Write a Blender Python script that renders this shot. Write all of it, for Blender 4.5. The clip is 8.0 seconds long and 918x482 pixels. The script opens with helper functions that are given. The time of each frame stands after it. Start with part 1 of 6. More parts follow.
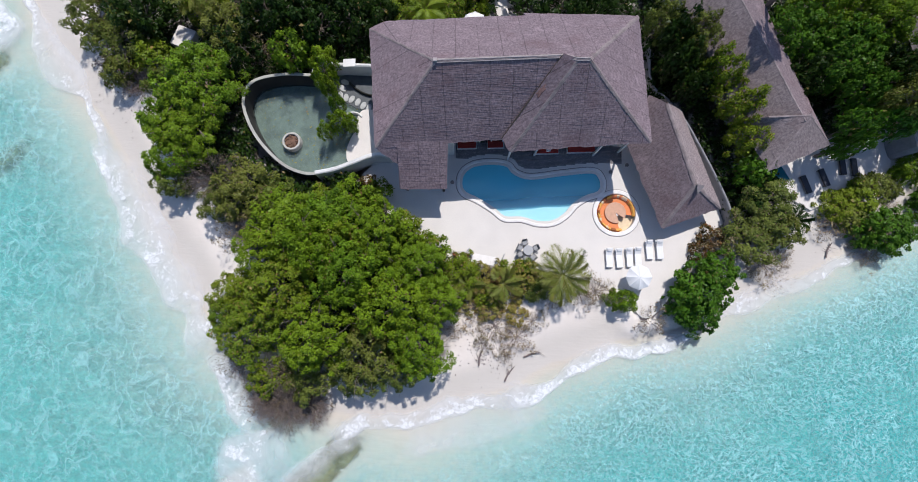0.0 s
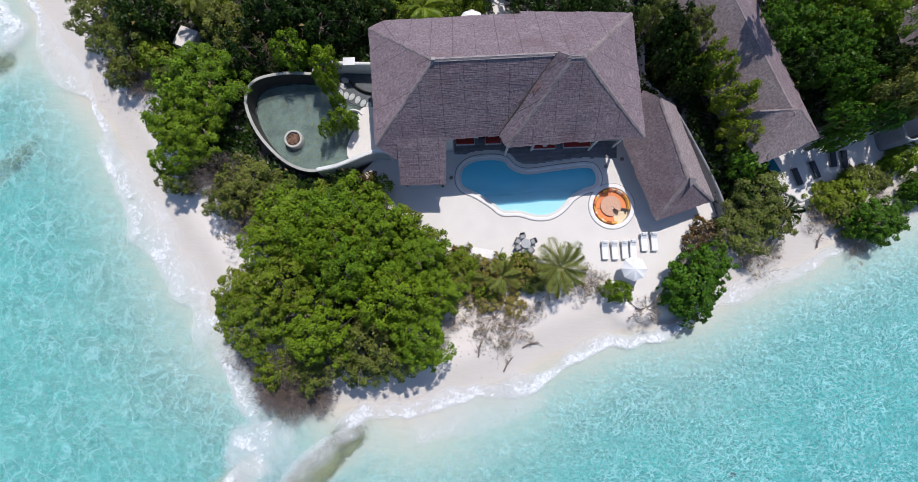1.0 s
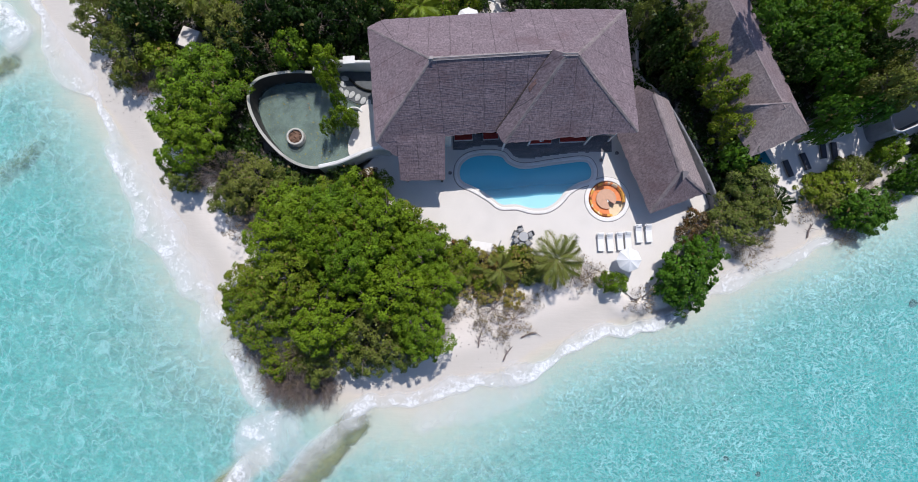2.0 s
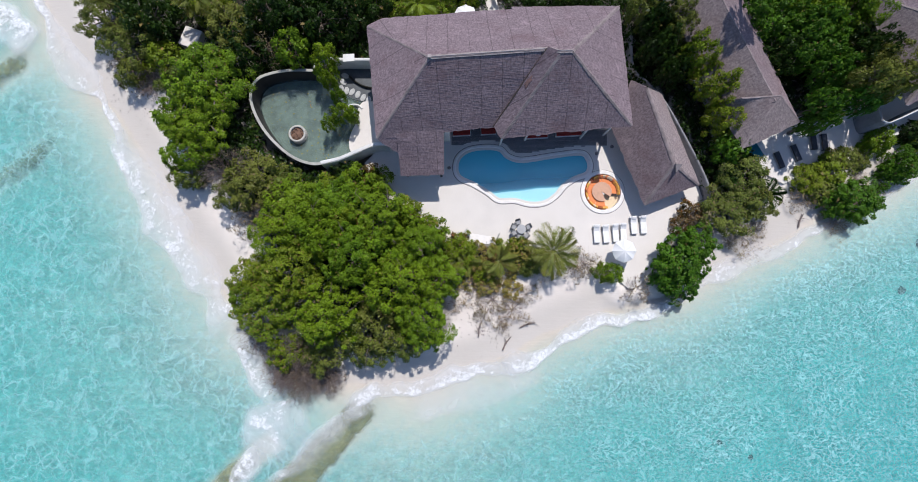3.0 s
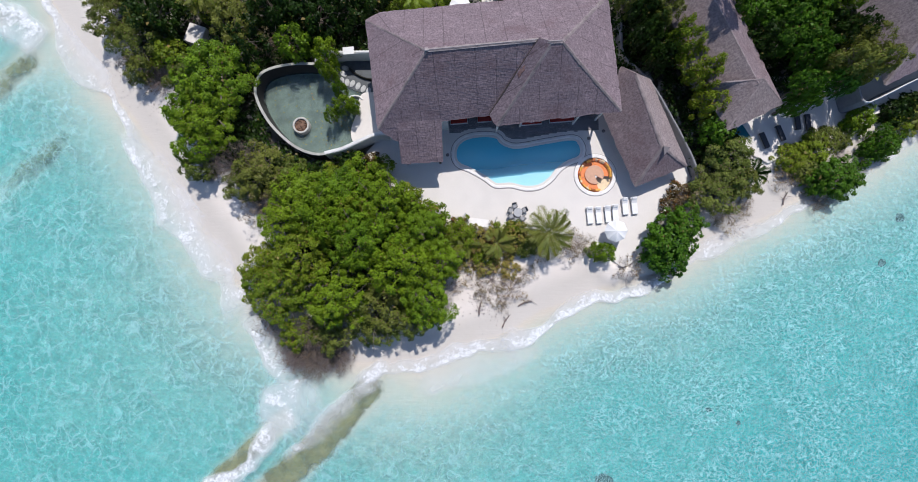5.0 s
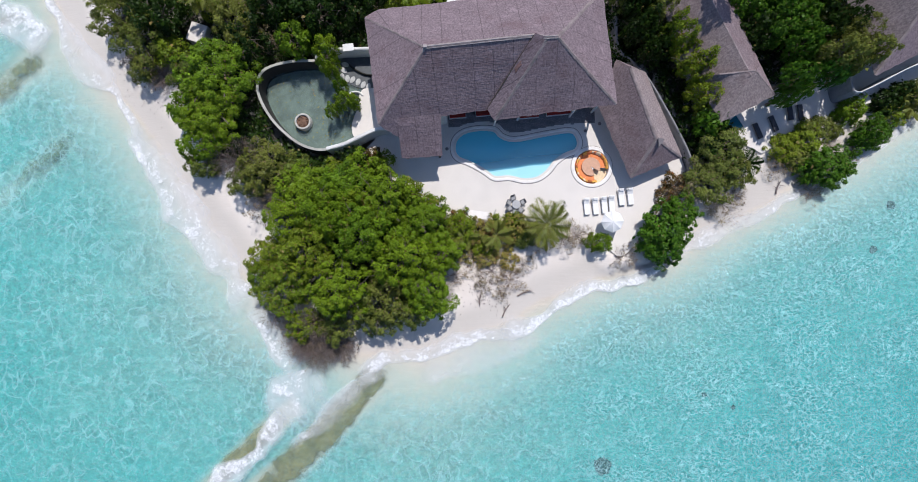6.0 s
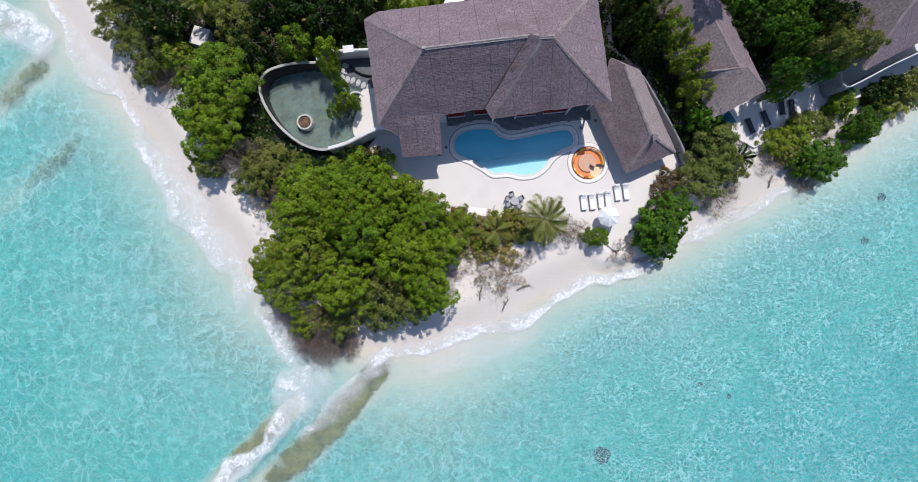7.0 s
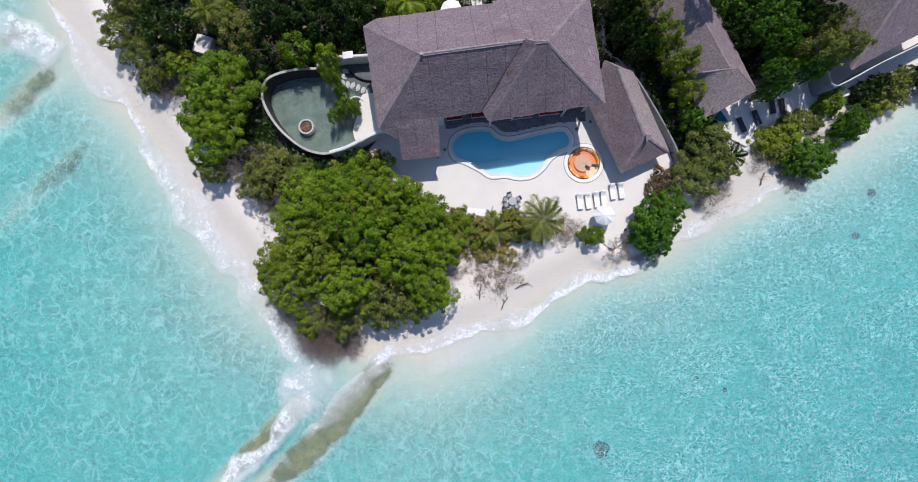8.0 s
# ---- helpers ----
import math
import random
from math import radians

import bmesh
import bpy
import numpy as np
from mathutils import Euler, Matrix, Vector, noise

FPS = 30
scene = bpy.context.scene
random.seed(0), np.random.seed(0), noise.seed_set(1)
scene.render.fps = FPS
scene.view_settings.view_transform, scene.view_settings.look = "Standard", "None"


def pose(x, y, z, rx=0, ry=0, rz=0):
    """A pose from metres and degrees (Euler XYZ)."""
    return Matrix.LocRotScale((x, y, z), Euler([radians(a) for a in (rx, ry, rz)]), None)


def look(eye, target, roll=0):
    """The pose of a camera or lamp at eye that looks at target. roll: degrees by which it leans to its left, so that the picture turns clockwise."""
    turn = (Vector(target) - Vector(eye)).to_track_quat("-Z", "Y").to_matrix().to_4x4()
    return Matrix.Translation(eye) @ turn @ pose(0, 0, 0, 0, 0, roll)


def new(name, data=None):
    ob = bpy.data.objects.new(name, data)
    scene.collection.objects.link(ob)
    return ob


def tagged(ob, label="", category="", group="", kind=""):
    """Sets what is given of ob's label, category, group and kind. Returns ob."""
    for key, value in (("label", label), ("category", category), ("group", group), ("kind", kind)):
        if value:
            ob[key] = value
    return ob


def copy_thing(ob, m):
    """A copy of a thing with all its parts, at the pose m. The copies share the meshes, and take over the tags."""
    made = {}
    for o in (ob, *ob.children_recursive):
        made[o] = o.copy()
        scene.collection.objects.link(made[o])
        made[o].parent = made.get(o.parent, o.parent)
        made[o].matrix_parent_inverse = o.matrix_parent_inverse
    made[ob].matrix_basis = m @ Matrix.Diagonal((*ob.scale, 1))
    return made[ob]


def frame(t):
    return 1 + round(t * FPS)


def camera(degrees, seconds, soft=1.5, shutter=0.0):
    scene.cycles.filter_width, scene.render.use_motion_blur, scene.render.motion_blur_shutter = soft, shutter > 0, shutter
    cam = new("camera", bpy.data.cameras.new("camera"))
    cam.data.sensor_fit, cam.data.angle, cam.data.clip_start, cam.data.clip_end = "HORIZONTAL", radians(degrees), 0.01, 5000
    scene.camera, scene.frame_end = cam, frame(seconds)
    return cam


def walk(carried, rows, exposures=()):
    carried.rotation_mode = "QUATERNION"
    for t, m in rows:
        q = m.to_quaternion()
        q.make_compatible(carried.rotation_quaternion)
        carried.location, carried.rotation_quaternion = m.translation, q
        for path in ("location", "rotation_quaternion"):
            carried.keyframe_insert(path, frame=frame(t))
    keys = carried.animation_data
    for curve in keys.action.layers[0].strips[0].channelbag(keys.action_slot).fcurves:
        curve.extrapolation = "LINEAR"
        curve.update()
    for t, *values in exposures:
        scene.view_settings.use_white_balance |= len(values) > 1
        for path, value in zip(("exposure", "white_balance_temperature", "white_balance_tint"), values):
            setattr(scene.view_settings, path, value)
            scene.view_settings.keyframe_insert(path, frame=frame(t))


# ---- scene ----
import itertools

cam = camera(86.4, 8.0, soft=0.9)
PATH = [
    (0, -0.136, 0.450, 50.182, 7.061, -0.394, 1.786),
    (0.5, -0.097, 0.413, 50.764, 6.712, -0.351, 1.512),
    (1, -0.063, 0.368, 51.384, 6.299, -0.320, 1.233),
    (1.5, -0.035, 0.316, 52.026, 5.922, -0.296, 0.949),
    (3, 0.025, 0.128, 53.989, 4.739, -0.234, 0.064),
    (3.5, 0.039, 0.058, 54.638, 4.355, -0.209, -0.242),
    (4, 0.051, -0.014, 55.282, 3.863, -0.180, -0.555),
    (4.5, 0.063, -0.087, 55.920, 3.418, -0.147, -0.873),
    (6, 0.102, -0.301, 57.830, 2.096, -0.032, -1.868),
    (6.5, 0.118, -0.368, 58.473, 1.863, 0.003, -2.213),
    (7, 0.137, -0.431, 59.124, 1.732, 0.033, -2.565),
    (7.5, 0.161, -0.488, 59.782, 1.746, 0.051, -2.925),
    (8, 0.188, -0.540, 60.447, 1.808, 0.053, -3.292),
]
walk(cam, [(t, pose(*row)) for t, *row in PATH], [(0.0, 0.0, 6180, 12), (8.0, 0.0, 6180, 12)])

# ---- light ----
SHADE = Vector((-0.16, -0.545, -1.0))          # the way of the sunlight
world = bpy.data.worlds.new("sky")
scene.world = world
world.use_nodes = True
_wn = world.node_tree.nodes
_sky = _wn.new("ShaderNodeTexSky")
_sky.sky_type = "NISHITA"
_sky.sun_disc = False
_sky.ozone_density = 4.5
_sky.sun_elevation = math.atan2(1.0, math.hypot(SHADE.x, SHADE.y))
_sky.sun_rotation = math.atan2(-SHADE.x, -SHADE.y)
world.node_tree.links.new(_sky.outputs[0], _wn["Background"].inputs[0])
_wn["Background"].inputs[1].default_value = 0.125
sun = new("sun", bpy.data.lights.new("sun", "SUN"))
sun.data.energy, sun.data.angle, sun.data.color = 3.9, radians(0.53), (1.0, 0.945, 0.865)
sun.matrix_world = look((20, 40, 100), Vector((20, 40, 100)) + SHADE)


# ---- materials ----
def material(name):
    m = bpy.data.materials.new(name)
    m.use_nodes = True
    nt = m.node_tree
    return m, nt, nt.nodes["Principled BSDF"]


def node(nt, kind, **values):
    n = nt.nodes.new(kind)
    for key, v in values.items():
        n.inputs[key.replace("_", " ")].default_value = v
    return n


def mixed(nt, fac, a, b):
    """A colour between a and b; each a socket or a colour."""
    n = nt.nodes.new("ShaderNodeMix")
    n.data_type = "RGBA"
    for socket, v in ((n.inputs[0], fac), (n.inputs[6], a), (n.inputs[7], b)):
        if isinstance(v, bpy.types.NodeSocket):
            nt.links.new(v, socket)
        else:
            socket.default_value = v if isinstance(v, (int, float)) else (*v, 1)
    return n.outputs[2]


def calc(nt, op, a, b=0.0, c=0.0):
    n = nt.nodes.new("ShaderNodeMath")
    n.operation = op
    for socket, v in zip(n.inputs, (a, b, c)):
        if isinstance(v, bpy.types.NodeSocket):
            nt.links.new(v, socket)
        else:
            socket.default_value = v
    return n.outputs[0]


def ramp(nt, value, lo, hi):
    n = nt.nodes.new("ShaderNodeMapRange")
    n.interpolation_type = "SMOOTHSTEP"
    nt.links.new(value, n.inputs[0])
    n.inputs[1].default_value, n.inputs[2].default_value = lo, hi
    return n.outputs[0]


def speckle(nt, scale, detail=4.0, rough=0.6, vec=None, warp=0.0, space="Object"):
    n = node(nt, "ShaderNodeTexNoise", Scale=scale, Detail=detail, Roughness=rough, Distortion=warp)
    if vec is None:
        vec = nt.nodes.new("ShaderNodeTexCoord").outputs[space]
    nt.links.new(vec, n.inputs["Vector"])
    return n.outputs[0]


def stretched(nt, vec, sx, sy, sz=1.0):
    n = nt.nodes.new("ShaderNodeMapping")
    n.inputs["Scale"].default_value = (sx, sy, sz)
    nt.links.new(vec, n.inputs["Vector"])
    return n.outputs[0]


def relief(nt, bsdf, height, strength, distance):
    b = node(nt, "ShaderNodeBump", Strength=strength, Distance=distance)
    nt.links.new(height, b.inputs["Height"])
    nt.links.new(b.outputs[0], bsdf.inputs["Normal"])


def plain(name, colour, rough=0.7, dark=0.75, scale=3.0, bump=0.3, metal=0.0, fine=25.0):
    """Paint, stone, cloth or metal: a colour with stains and grain at two scales."""
    m, nt, b = material(name)
    big, small = speckle(nt, scale), speckle(nt, fine)
    col = mixed(nt, ramp(nt, big, 0.3, 0.75), colour, tuple(c * dark for c in colour))
    col = mixed(nt, calc(nt, "MULTIPLY", ramp(nt, small, 0.4, 0.8), 0.35), col, tuple(c * dark * 0.8 for c in colour))
    nt.links.new(col, b.inputs["Base Color"])
    b.inputs["Roughness"].default_value, b.inputs["Metallic"].default_value = rough, metal
    relief(nt, b, small, bump, 0.01)
    return m


def attribute(nt, name):
    n = nt.nodes.new("ShaderNodeAttribute")
    n.attribute_name = name
    return n.outputs["Fac"]


def position(nt):
    return nt.nodes.new("ShaderNodeNewGeometry").outputs["Position"]


def sand_material():
    m, nt, b = material("coral_sand")
    at = position(nt)
    large, mid, grain = speckle(nt, 0.12, 5, 0.6, at), speckle(nt, 0.9, 5, 0.65, at), speckle(nt, 14, 3, 0.7, at)
    ripples = speckle(nt, 1.0, 3, 0.6, stretched(nt, at, 0.5, 2.2))
    col = mixed(nt, ramp(nt, large, 0.3, 0.7), (0.80, 0.735, 0.67), (0.73, 0.655, 0.59))
    col = mixed(nt, calc(nt, "MULTIPLY", ramp(nt, mid, 0.45, 0.8), 0.3), col, (0.62, 0.55, 0.49))
    col = mixed(nt, calc(nt, "MULTIPLY", ramp(nt, grain, 0.55, 0.75), 0.25), col, (0.45, 0.39, 0.34))
    # fallen leaves and soil among the trees, near-black to carry the crowns' shade
    litter_shade = calc(nt, "MULTIPLY", attribute(nt, "litter_shade"), ramp(nt, mid, 0.25, 0.55))
    shade_soil = mixed(nt, ramp(nt, speckle(nt, 4, 4, 0.7, at), 0.35, 0.65), (0.010, 0.009, 0.006), (0.042, 0.034, 0.023))
    col = mixed(nt, litter_shade, col, shade_soil)
    # sand wetted by the swash
    wet = ramp(nt, calc(nt, "ADD", attribute(nt, "rise"), calc(nt, "MULTIPLY", calc(nt, "SUBTRACT", large, 0.5), 0.4)), 0.62, 0.20)
    col = mixed(nt, calc(nt, "MULTIPLY", wet, 0.75), col, (0.50, 0.46, 0.41))
    nt.links.new(col, b.inputs["Base Color"])
    b.inputs["Roughness"].default_value = 0.9
    relief(nt, b, calc(nt, "ADD", ripples, mid), 0.22, 0.12)
    return m


def sea_material():
    """A clear film of water: light is lost by depth, red first; ripple-focused light, glints and dark flecks are
    painted in.
    """
    m, nt, b = material("lagoon_water")
    at = position(nt)
    depth, lively = attribute(nt, "depth"), attribute(nt, "breeze")
    bent = at
    for scale, amount in ((0.30, 1.5), (1.3, 0.30)):
        wob = node(nt, "ShaderNodeTexNoise", Scale=scale, Detail=2.0, Roughness=0.5)
        nt.links.new(at, wob.inputs["Vector"])
        add = nt.nodes.new("ShaderNodeVectorMath")
        add.operation = "MULTIPLY_ADD"
        nt.links.new(wob.outputs["Color"], add.inputs[0])
        add.inputs[1].default_value = (amount, amount, 0)
        nt.links.new(bent, add.inputs[2])
        bent = add.outputs[0]

    def blend(low, high):
        return calc(nt, "MULTIPLY_ADD", lively, calc(nt, "SUBTRACT", high, low), low)

    def caustic_lines(scale, width, sx, sy):
        """Bright winding lines, painted as if ripples focused the light."""
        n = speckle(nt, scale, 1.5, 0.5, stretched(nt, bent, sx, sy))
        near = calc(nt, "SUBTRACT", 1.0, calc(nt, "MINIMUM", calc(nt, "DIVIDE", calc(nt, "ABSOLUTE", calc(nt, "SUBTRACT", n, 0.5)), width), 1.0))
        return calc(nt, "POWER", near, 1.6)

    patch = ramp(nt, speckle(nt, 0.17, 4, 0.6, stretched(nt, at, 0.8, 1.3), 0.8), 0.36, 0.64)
    wide = calc(nt, "MAXIMUM", caustic_lines(0.50, 0.045, 1.1, 0.8), calc(nt, "MULTIPLY", caustic_lines(0.95, 0.060, 0.9, 1.1), 0.7))
    fine = calc(nt, "MAXIMUM", caustic_lines(1.25, 0.055, 1.0, 1.2), calc(nt, "MULTIPLY", caustic_lines(2.2, 0.070, 1.0, 1.2), 0.75))
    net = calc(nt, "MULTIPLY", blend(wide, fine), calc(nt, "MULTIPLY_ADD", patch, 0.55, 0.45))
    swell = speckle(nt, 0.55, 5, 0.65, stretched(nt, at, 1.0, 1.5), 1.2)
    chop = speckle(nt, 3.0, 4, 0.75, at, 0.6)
    # sun glints painted as pale spots on the crests
    painted_glint = calc(nt, "MULTIPLY", ramp(nt, speckle(nt, 4.2, 3, 0.7, at, 0.5), 0.62, 0.74), ramp(nt, swell, 0.45, 0.62))
    bright = calc(nt, "ADD", calc(nt, "MULTIPLY", net, blend(0.23, 0.38)), calc(nt, "MULTIPLY", painted_glint, blend(0.30, 0.75)))
    # depth varies with the swell and with low dunes on the seabed
    dunes = speckle(nt, 0.05, 4, 0.55, stretched(nt, at, 0.8, 1.3), 0.6)
    lens = calc(nt, "ADD", calc(nt, "MULTIPLY", calc(nt, "SUBTRACT", ramp(nt, swell, 0.3, 0.7), 0.5), 0.40),
                calc(nt, "MULTIPLY", calc(nt, "SUBTRACT", ramp(nt, chop, 0.36, 0.66), 0.5), blend(0.45, 0.85)))
    d = calc(nt, "MULTIPLY", depth, calc(nt, "MULTIPLY_ADD", calc(nt, "SUBTRACT", dunes, 0.5), 1.3, 1.0))
    d = calc(nt, "MULTIPLY", d, calc(nt, "SUBTRACT", 1.0, lens))
    ease = ramp(nt, depth, 0.1, 0.9)
    # dark flecks and dapple painted in where ripples would spread the light
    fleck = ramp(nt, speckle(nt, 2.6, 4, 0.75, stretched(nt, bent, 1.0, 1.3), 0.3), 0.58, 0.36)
    specks = ramp(nt, speckle(nt, 5.5, 2, 0.6, at), 0.66, 0.74)
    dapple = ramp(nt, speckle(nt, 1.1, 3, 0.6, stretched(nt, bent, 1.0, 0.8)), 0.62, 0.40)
    dim = calc(nt, "ADD", calc(nt, "MULTIPLY", fleck, blend(0.24, 0.40)), calc(nt, "MULTIPLY_ADD", dapple, blend(0.16, 0.10), calc(nt, "MULTIPLY", specks, blend(0.10, 0.28))))
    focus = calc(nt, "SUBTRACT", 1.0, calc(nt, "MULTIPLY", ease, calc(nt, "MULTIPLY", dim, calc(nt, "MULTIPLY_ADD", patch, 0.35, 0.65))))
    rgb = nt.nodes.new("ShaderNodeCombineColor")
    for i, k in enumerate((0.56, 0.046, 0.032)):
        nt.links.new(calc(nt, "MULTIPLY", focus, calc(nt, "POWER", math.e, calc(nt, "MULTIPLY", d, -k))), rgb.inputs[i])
    clear = nt.nodes.new("ShaderNodeBsdfTransparent")
    nt.links.new(rgb.outputs[0], clear.inputs[0])
    # a thin haze of bubbles and silt, plus the painted light lines and glints
    haze = node(nt, "ShaderNodeBsdfDiffuse")
    haze.inputs["Color"].default_value = (0.56, 0.93, 0.96, 1)
    body = nt.nodes.new("ShaderNodeMixShader")
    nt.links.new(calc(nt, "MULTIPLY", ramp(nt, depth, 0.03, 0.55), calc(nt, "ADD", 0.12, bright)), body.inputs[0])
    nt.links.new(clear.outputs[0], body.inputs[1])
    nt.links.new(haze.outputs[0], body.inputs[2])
    gloss = node(nt, "ShaderNodeBsdfGlossy", Roughness=0.12)
    bump = node(nt, "ShaderNodeBump", Strength=0.45, Distance=0.12)
    nt.links.new(calc(nt, "ADD", calc(nt, "MULTIPLY", swell, 0.6), calc(nt, "MULTIPLY", chop, 0.5)), bump.inputs["Height"])
    nt.links.new(bump.outputs[0], gloss.inputs["Normal"])
    fresnel = node(nt, "ShaderNodeFresnel", IOR=1.33)
    nt.links.new(bump.outputs[0], fresnel.inputs["Normal"])
    out = nt.nodes.new("ShaderNodeMixShader")
    nt.links.new(fresnel.outputs[0], out.inputs[0])
    nt.links.new(body.outputs[0], out.inputs[1])
    nt.links.new(gloss.outputs[0], out.inputs[2])
    nt.links.new(out.outputs[0], nt.nodes["Material Output"].inputs[0])
    return m


def still_water(name, tint, rough=0.03, bump=0.15, murk=0.0, silt=(0.1, 0.2, 0.15), depths=None):
    m, nt, b = material(name)
    at = position(nt)
    clear = nt.nodes.new("ShaderNodeBsdfTransparent")
    clear.inputs[0].default_value = (*tint, 1)
    if depths:
        rgb = nt.nodes.new("ShaderNodeCombineColor")
        for i, k in enumerate(depths):
            nt.links.new(calc(nt, "POWER", math.e, calc(nt, "MULTIPLY", attribute(nt, "depth"), -k)), rgb.inputs[i])
        nt.links.new(rgb.outputs[0], clear.inputs[0])
    haze = nt.nodes.new("ShaderNodeBsdfDiffuse")
    haze.inputs["Color"].default_value = (*silt, 1)
    body = nt.nodes.new("ShaderNodeMixShader")
    body.inputs[0].default_value = murk
    if depths:
        nt.links.new(calc(nt, "SUBTRACT", murk, calc(nt, "MULTIPLY", murk, calc(nt, "POWER", math.e, calc(nt, "MULTIPLY", attribute(nt, "depth"), -0.9)))), body.inputs[0])
    gloss = node(nt, "ShaderNodeBsdfGlossy", Roughness=rough)
    wave = node(nt, "ShaderNodeBump", Strength=bump, Distance=0.1)
    nt.links.new(speckle(nt, 2.5, 3, 0.6, at), wave.inputs["Height"])
    nt.links.new(wave.outputs[0], gloss.inputs["Normal"])
    out = nt.nodes.new("ShaderNodeMixShader")
    nt.links.new(node(nt, "ShaderNodeFresnel", IOR=1.33).outputs[0], out.inputs[0])
    for a, s in ((clear, body.inputs[1]), (haze, body.inputs[2]), (body, out.inputs[1]), (gloss, out.inputs[2])):
        nt.links.new(a.outputs[0], s)
    nt.links.new(out.outputs[0], nt.nodes["Material Output"].inputs[0])
    return m


def foam_material():
    m, nt, b = material("sea_foam")
    at = position(nt)
    edge = attribute(nt, "edge")               # 1 where the wash is thickest, 0 at its borders
    lace = speckle(nt, 1.0, 4, 0.58, at, 1.4)
    film = speckle(nt, 0.28, 4, 0.6, at, 0.8)
    holes = speckle(nt, 2.6, 3, 0.6, at, 0.8)
    a = calc(nt, "ADD", edge, calc(nt, "ADD", calc(nt, "MULTIPLY", calc(nt, "SUBTRACT", lace, 0.5), 1.05), calc(nt, "MULTIPLY", calc(nt, "SUBTRACT", film, 0.5), 1.7)))
    froth = calc(nt, "MULTIPLY", ramp(nt, a, 0.42, 1.0), calc(nt, "MULTIPLY", ramp(nt, edge, 0.05, 0.4), calc(nt, "MULTIPLY_ADD", ramp(nt, holes, 0.6, 0.4), 0.3, 0.7)))
    milk = calc(nt, "MULTIPLY", ramp(nt, edge, 0.0, 0.7), calc(nt, "MULTIPLY_ADD", ramp(nt, film, 0.3, 0.7), 0.30, 0.32))
    cover = calc(nt, "MAXIMUM", froth, milk)
    clear = nt.nodes.new("ShaderNodeBsdfTransparent")
    mix = nt.nodes.new("ShaderNodeMixShader")
    nt.links.new(calc(nt, "MULTIPLY", cover, 0.86), mix.inputs[0])
    nt.links.new(clear.outputs[0], mix.inputs[1])
    b.inputs["Base Color"].default_value = (0.84, 0.85, 0.86, 1)
    b.inputs["Roughness"].default_value = 0.7
    relief(nt, b, lace, 0.4, 0.1)
    nt.links.new(b.outputs[0], mix.inputs[2])
    nt.links.new(mix.outputs[0], nt.nodes["Material Output"].inputs[0])
    return m


def thatch_material(name, light, dark, seam=1.9):
    """Palm thatch in courses (v up the slope, u along the eave, in metres) with lashed seams and weather stains."""
    m, nt, b = material(name)
    uv = nt.nodes.new("ShaderNodeTexCoord").outputs["UV"]
    split = nt.nodes.new("ShaderNodeSeparateXYZ")
    nt.links.new(uv, split.inputs[0])
    straw = speckle(nt, 1.0, 5, 0.72, stretched(nt, uv, 6.0, 3.0))
    course = speckle(nt, 1.0, 3, 0.7, stretched(nt, uv, 0.6, 6.0))
    stain = speckle(nt, 0.35, 5, 0.6)
    col = mixed(nt, ramp(nt, straw, 0.36, 0.64), light, dark)
    col = mixed(nt, calc(nt, "MULTIPLY", ramp(nt, course, 0.45, 0.75), 0.26), col, tuple(c * 0.55 for c in dark))
    col = mixed(nt, calc(nt, "MULTIPLY", ramp(nt, stain, 0.48, 0.74), 0.6), col, (dark[0] * 1.05, dark[1] * 0.86, dark[2] * 0.84))
    pale = speckle(nt, 0.9, 4, 0.7)
    col = mixed(nt, calc(nt, "MULTIPLY", ramp(nt, pale, 0.52, 0.78), 0.55), col, tuple(c * 1.45 for c in light))
    tuft = speckle(nt, 1.0, 3, 0.75, stretched(nt, uv, 4.0, 7.0))
    col = mixed(nt, calc(nt, "MULTIPLY", ramp(nt, tuft, 0.56, 0.72), 0.45), col, tuple(c * 1.7 for c in light))
    wob = calc(nt, "MULTIPLY", calc(nt, "SUBTRACT", speckle(nt, 0.9, 3), 0.5), 0.07)
    along = calc(nt, "FRACT", calc(nt, "ADD", calc(nt, "DIVIDE", split.outputs[0], seam), wob))
    near = calc(nt, "ABSOLUTE", calc(nt, "SUBTRACT", along, 0.5))
    line = calc(nt, "MULTIPLY", ramp(nt, near, 0.030, 0.010), ramp(nt, speckle(nt, 0.5, 3, 0.6), 0.32, 0.55))
    col = mixed(nt, calc(nt, "MULTIPLY", line, 0.58), col, tuple(c * 0.5 for c in dark))
    nt.links.new(col, b.inputs["Base Color"])
    b.inputs["Roughness"].default_value = 0.95
    b.inputs["Diffuse Roughness"].default_value = 1.0
    relief(nt, b, calc(nt, "SUBTRACT", calc(nt, "ADD", straw, course), line), 0.45, 0.05)
    return m


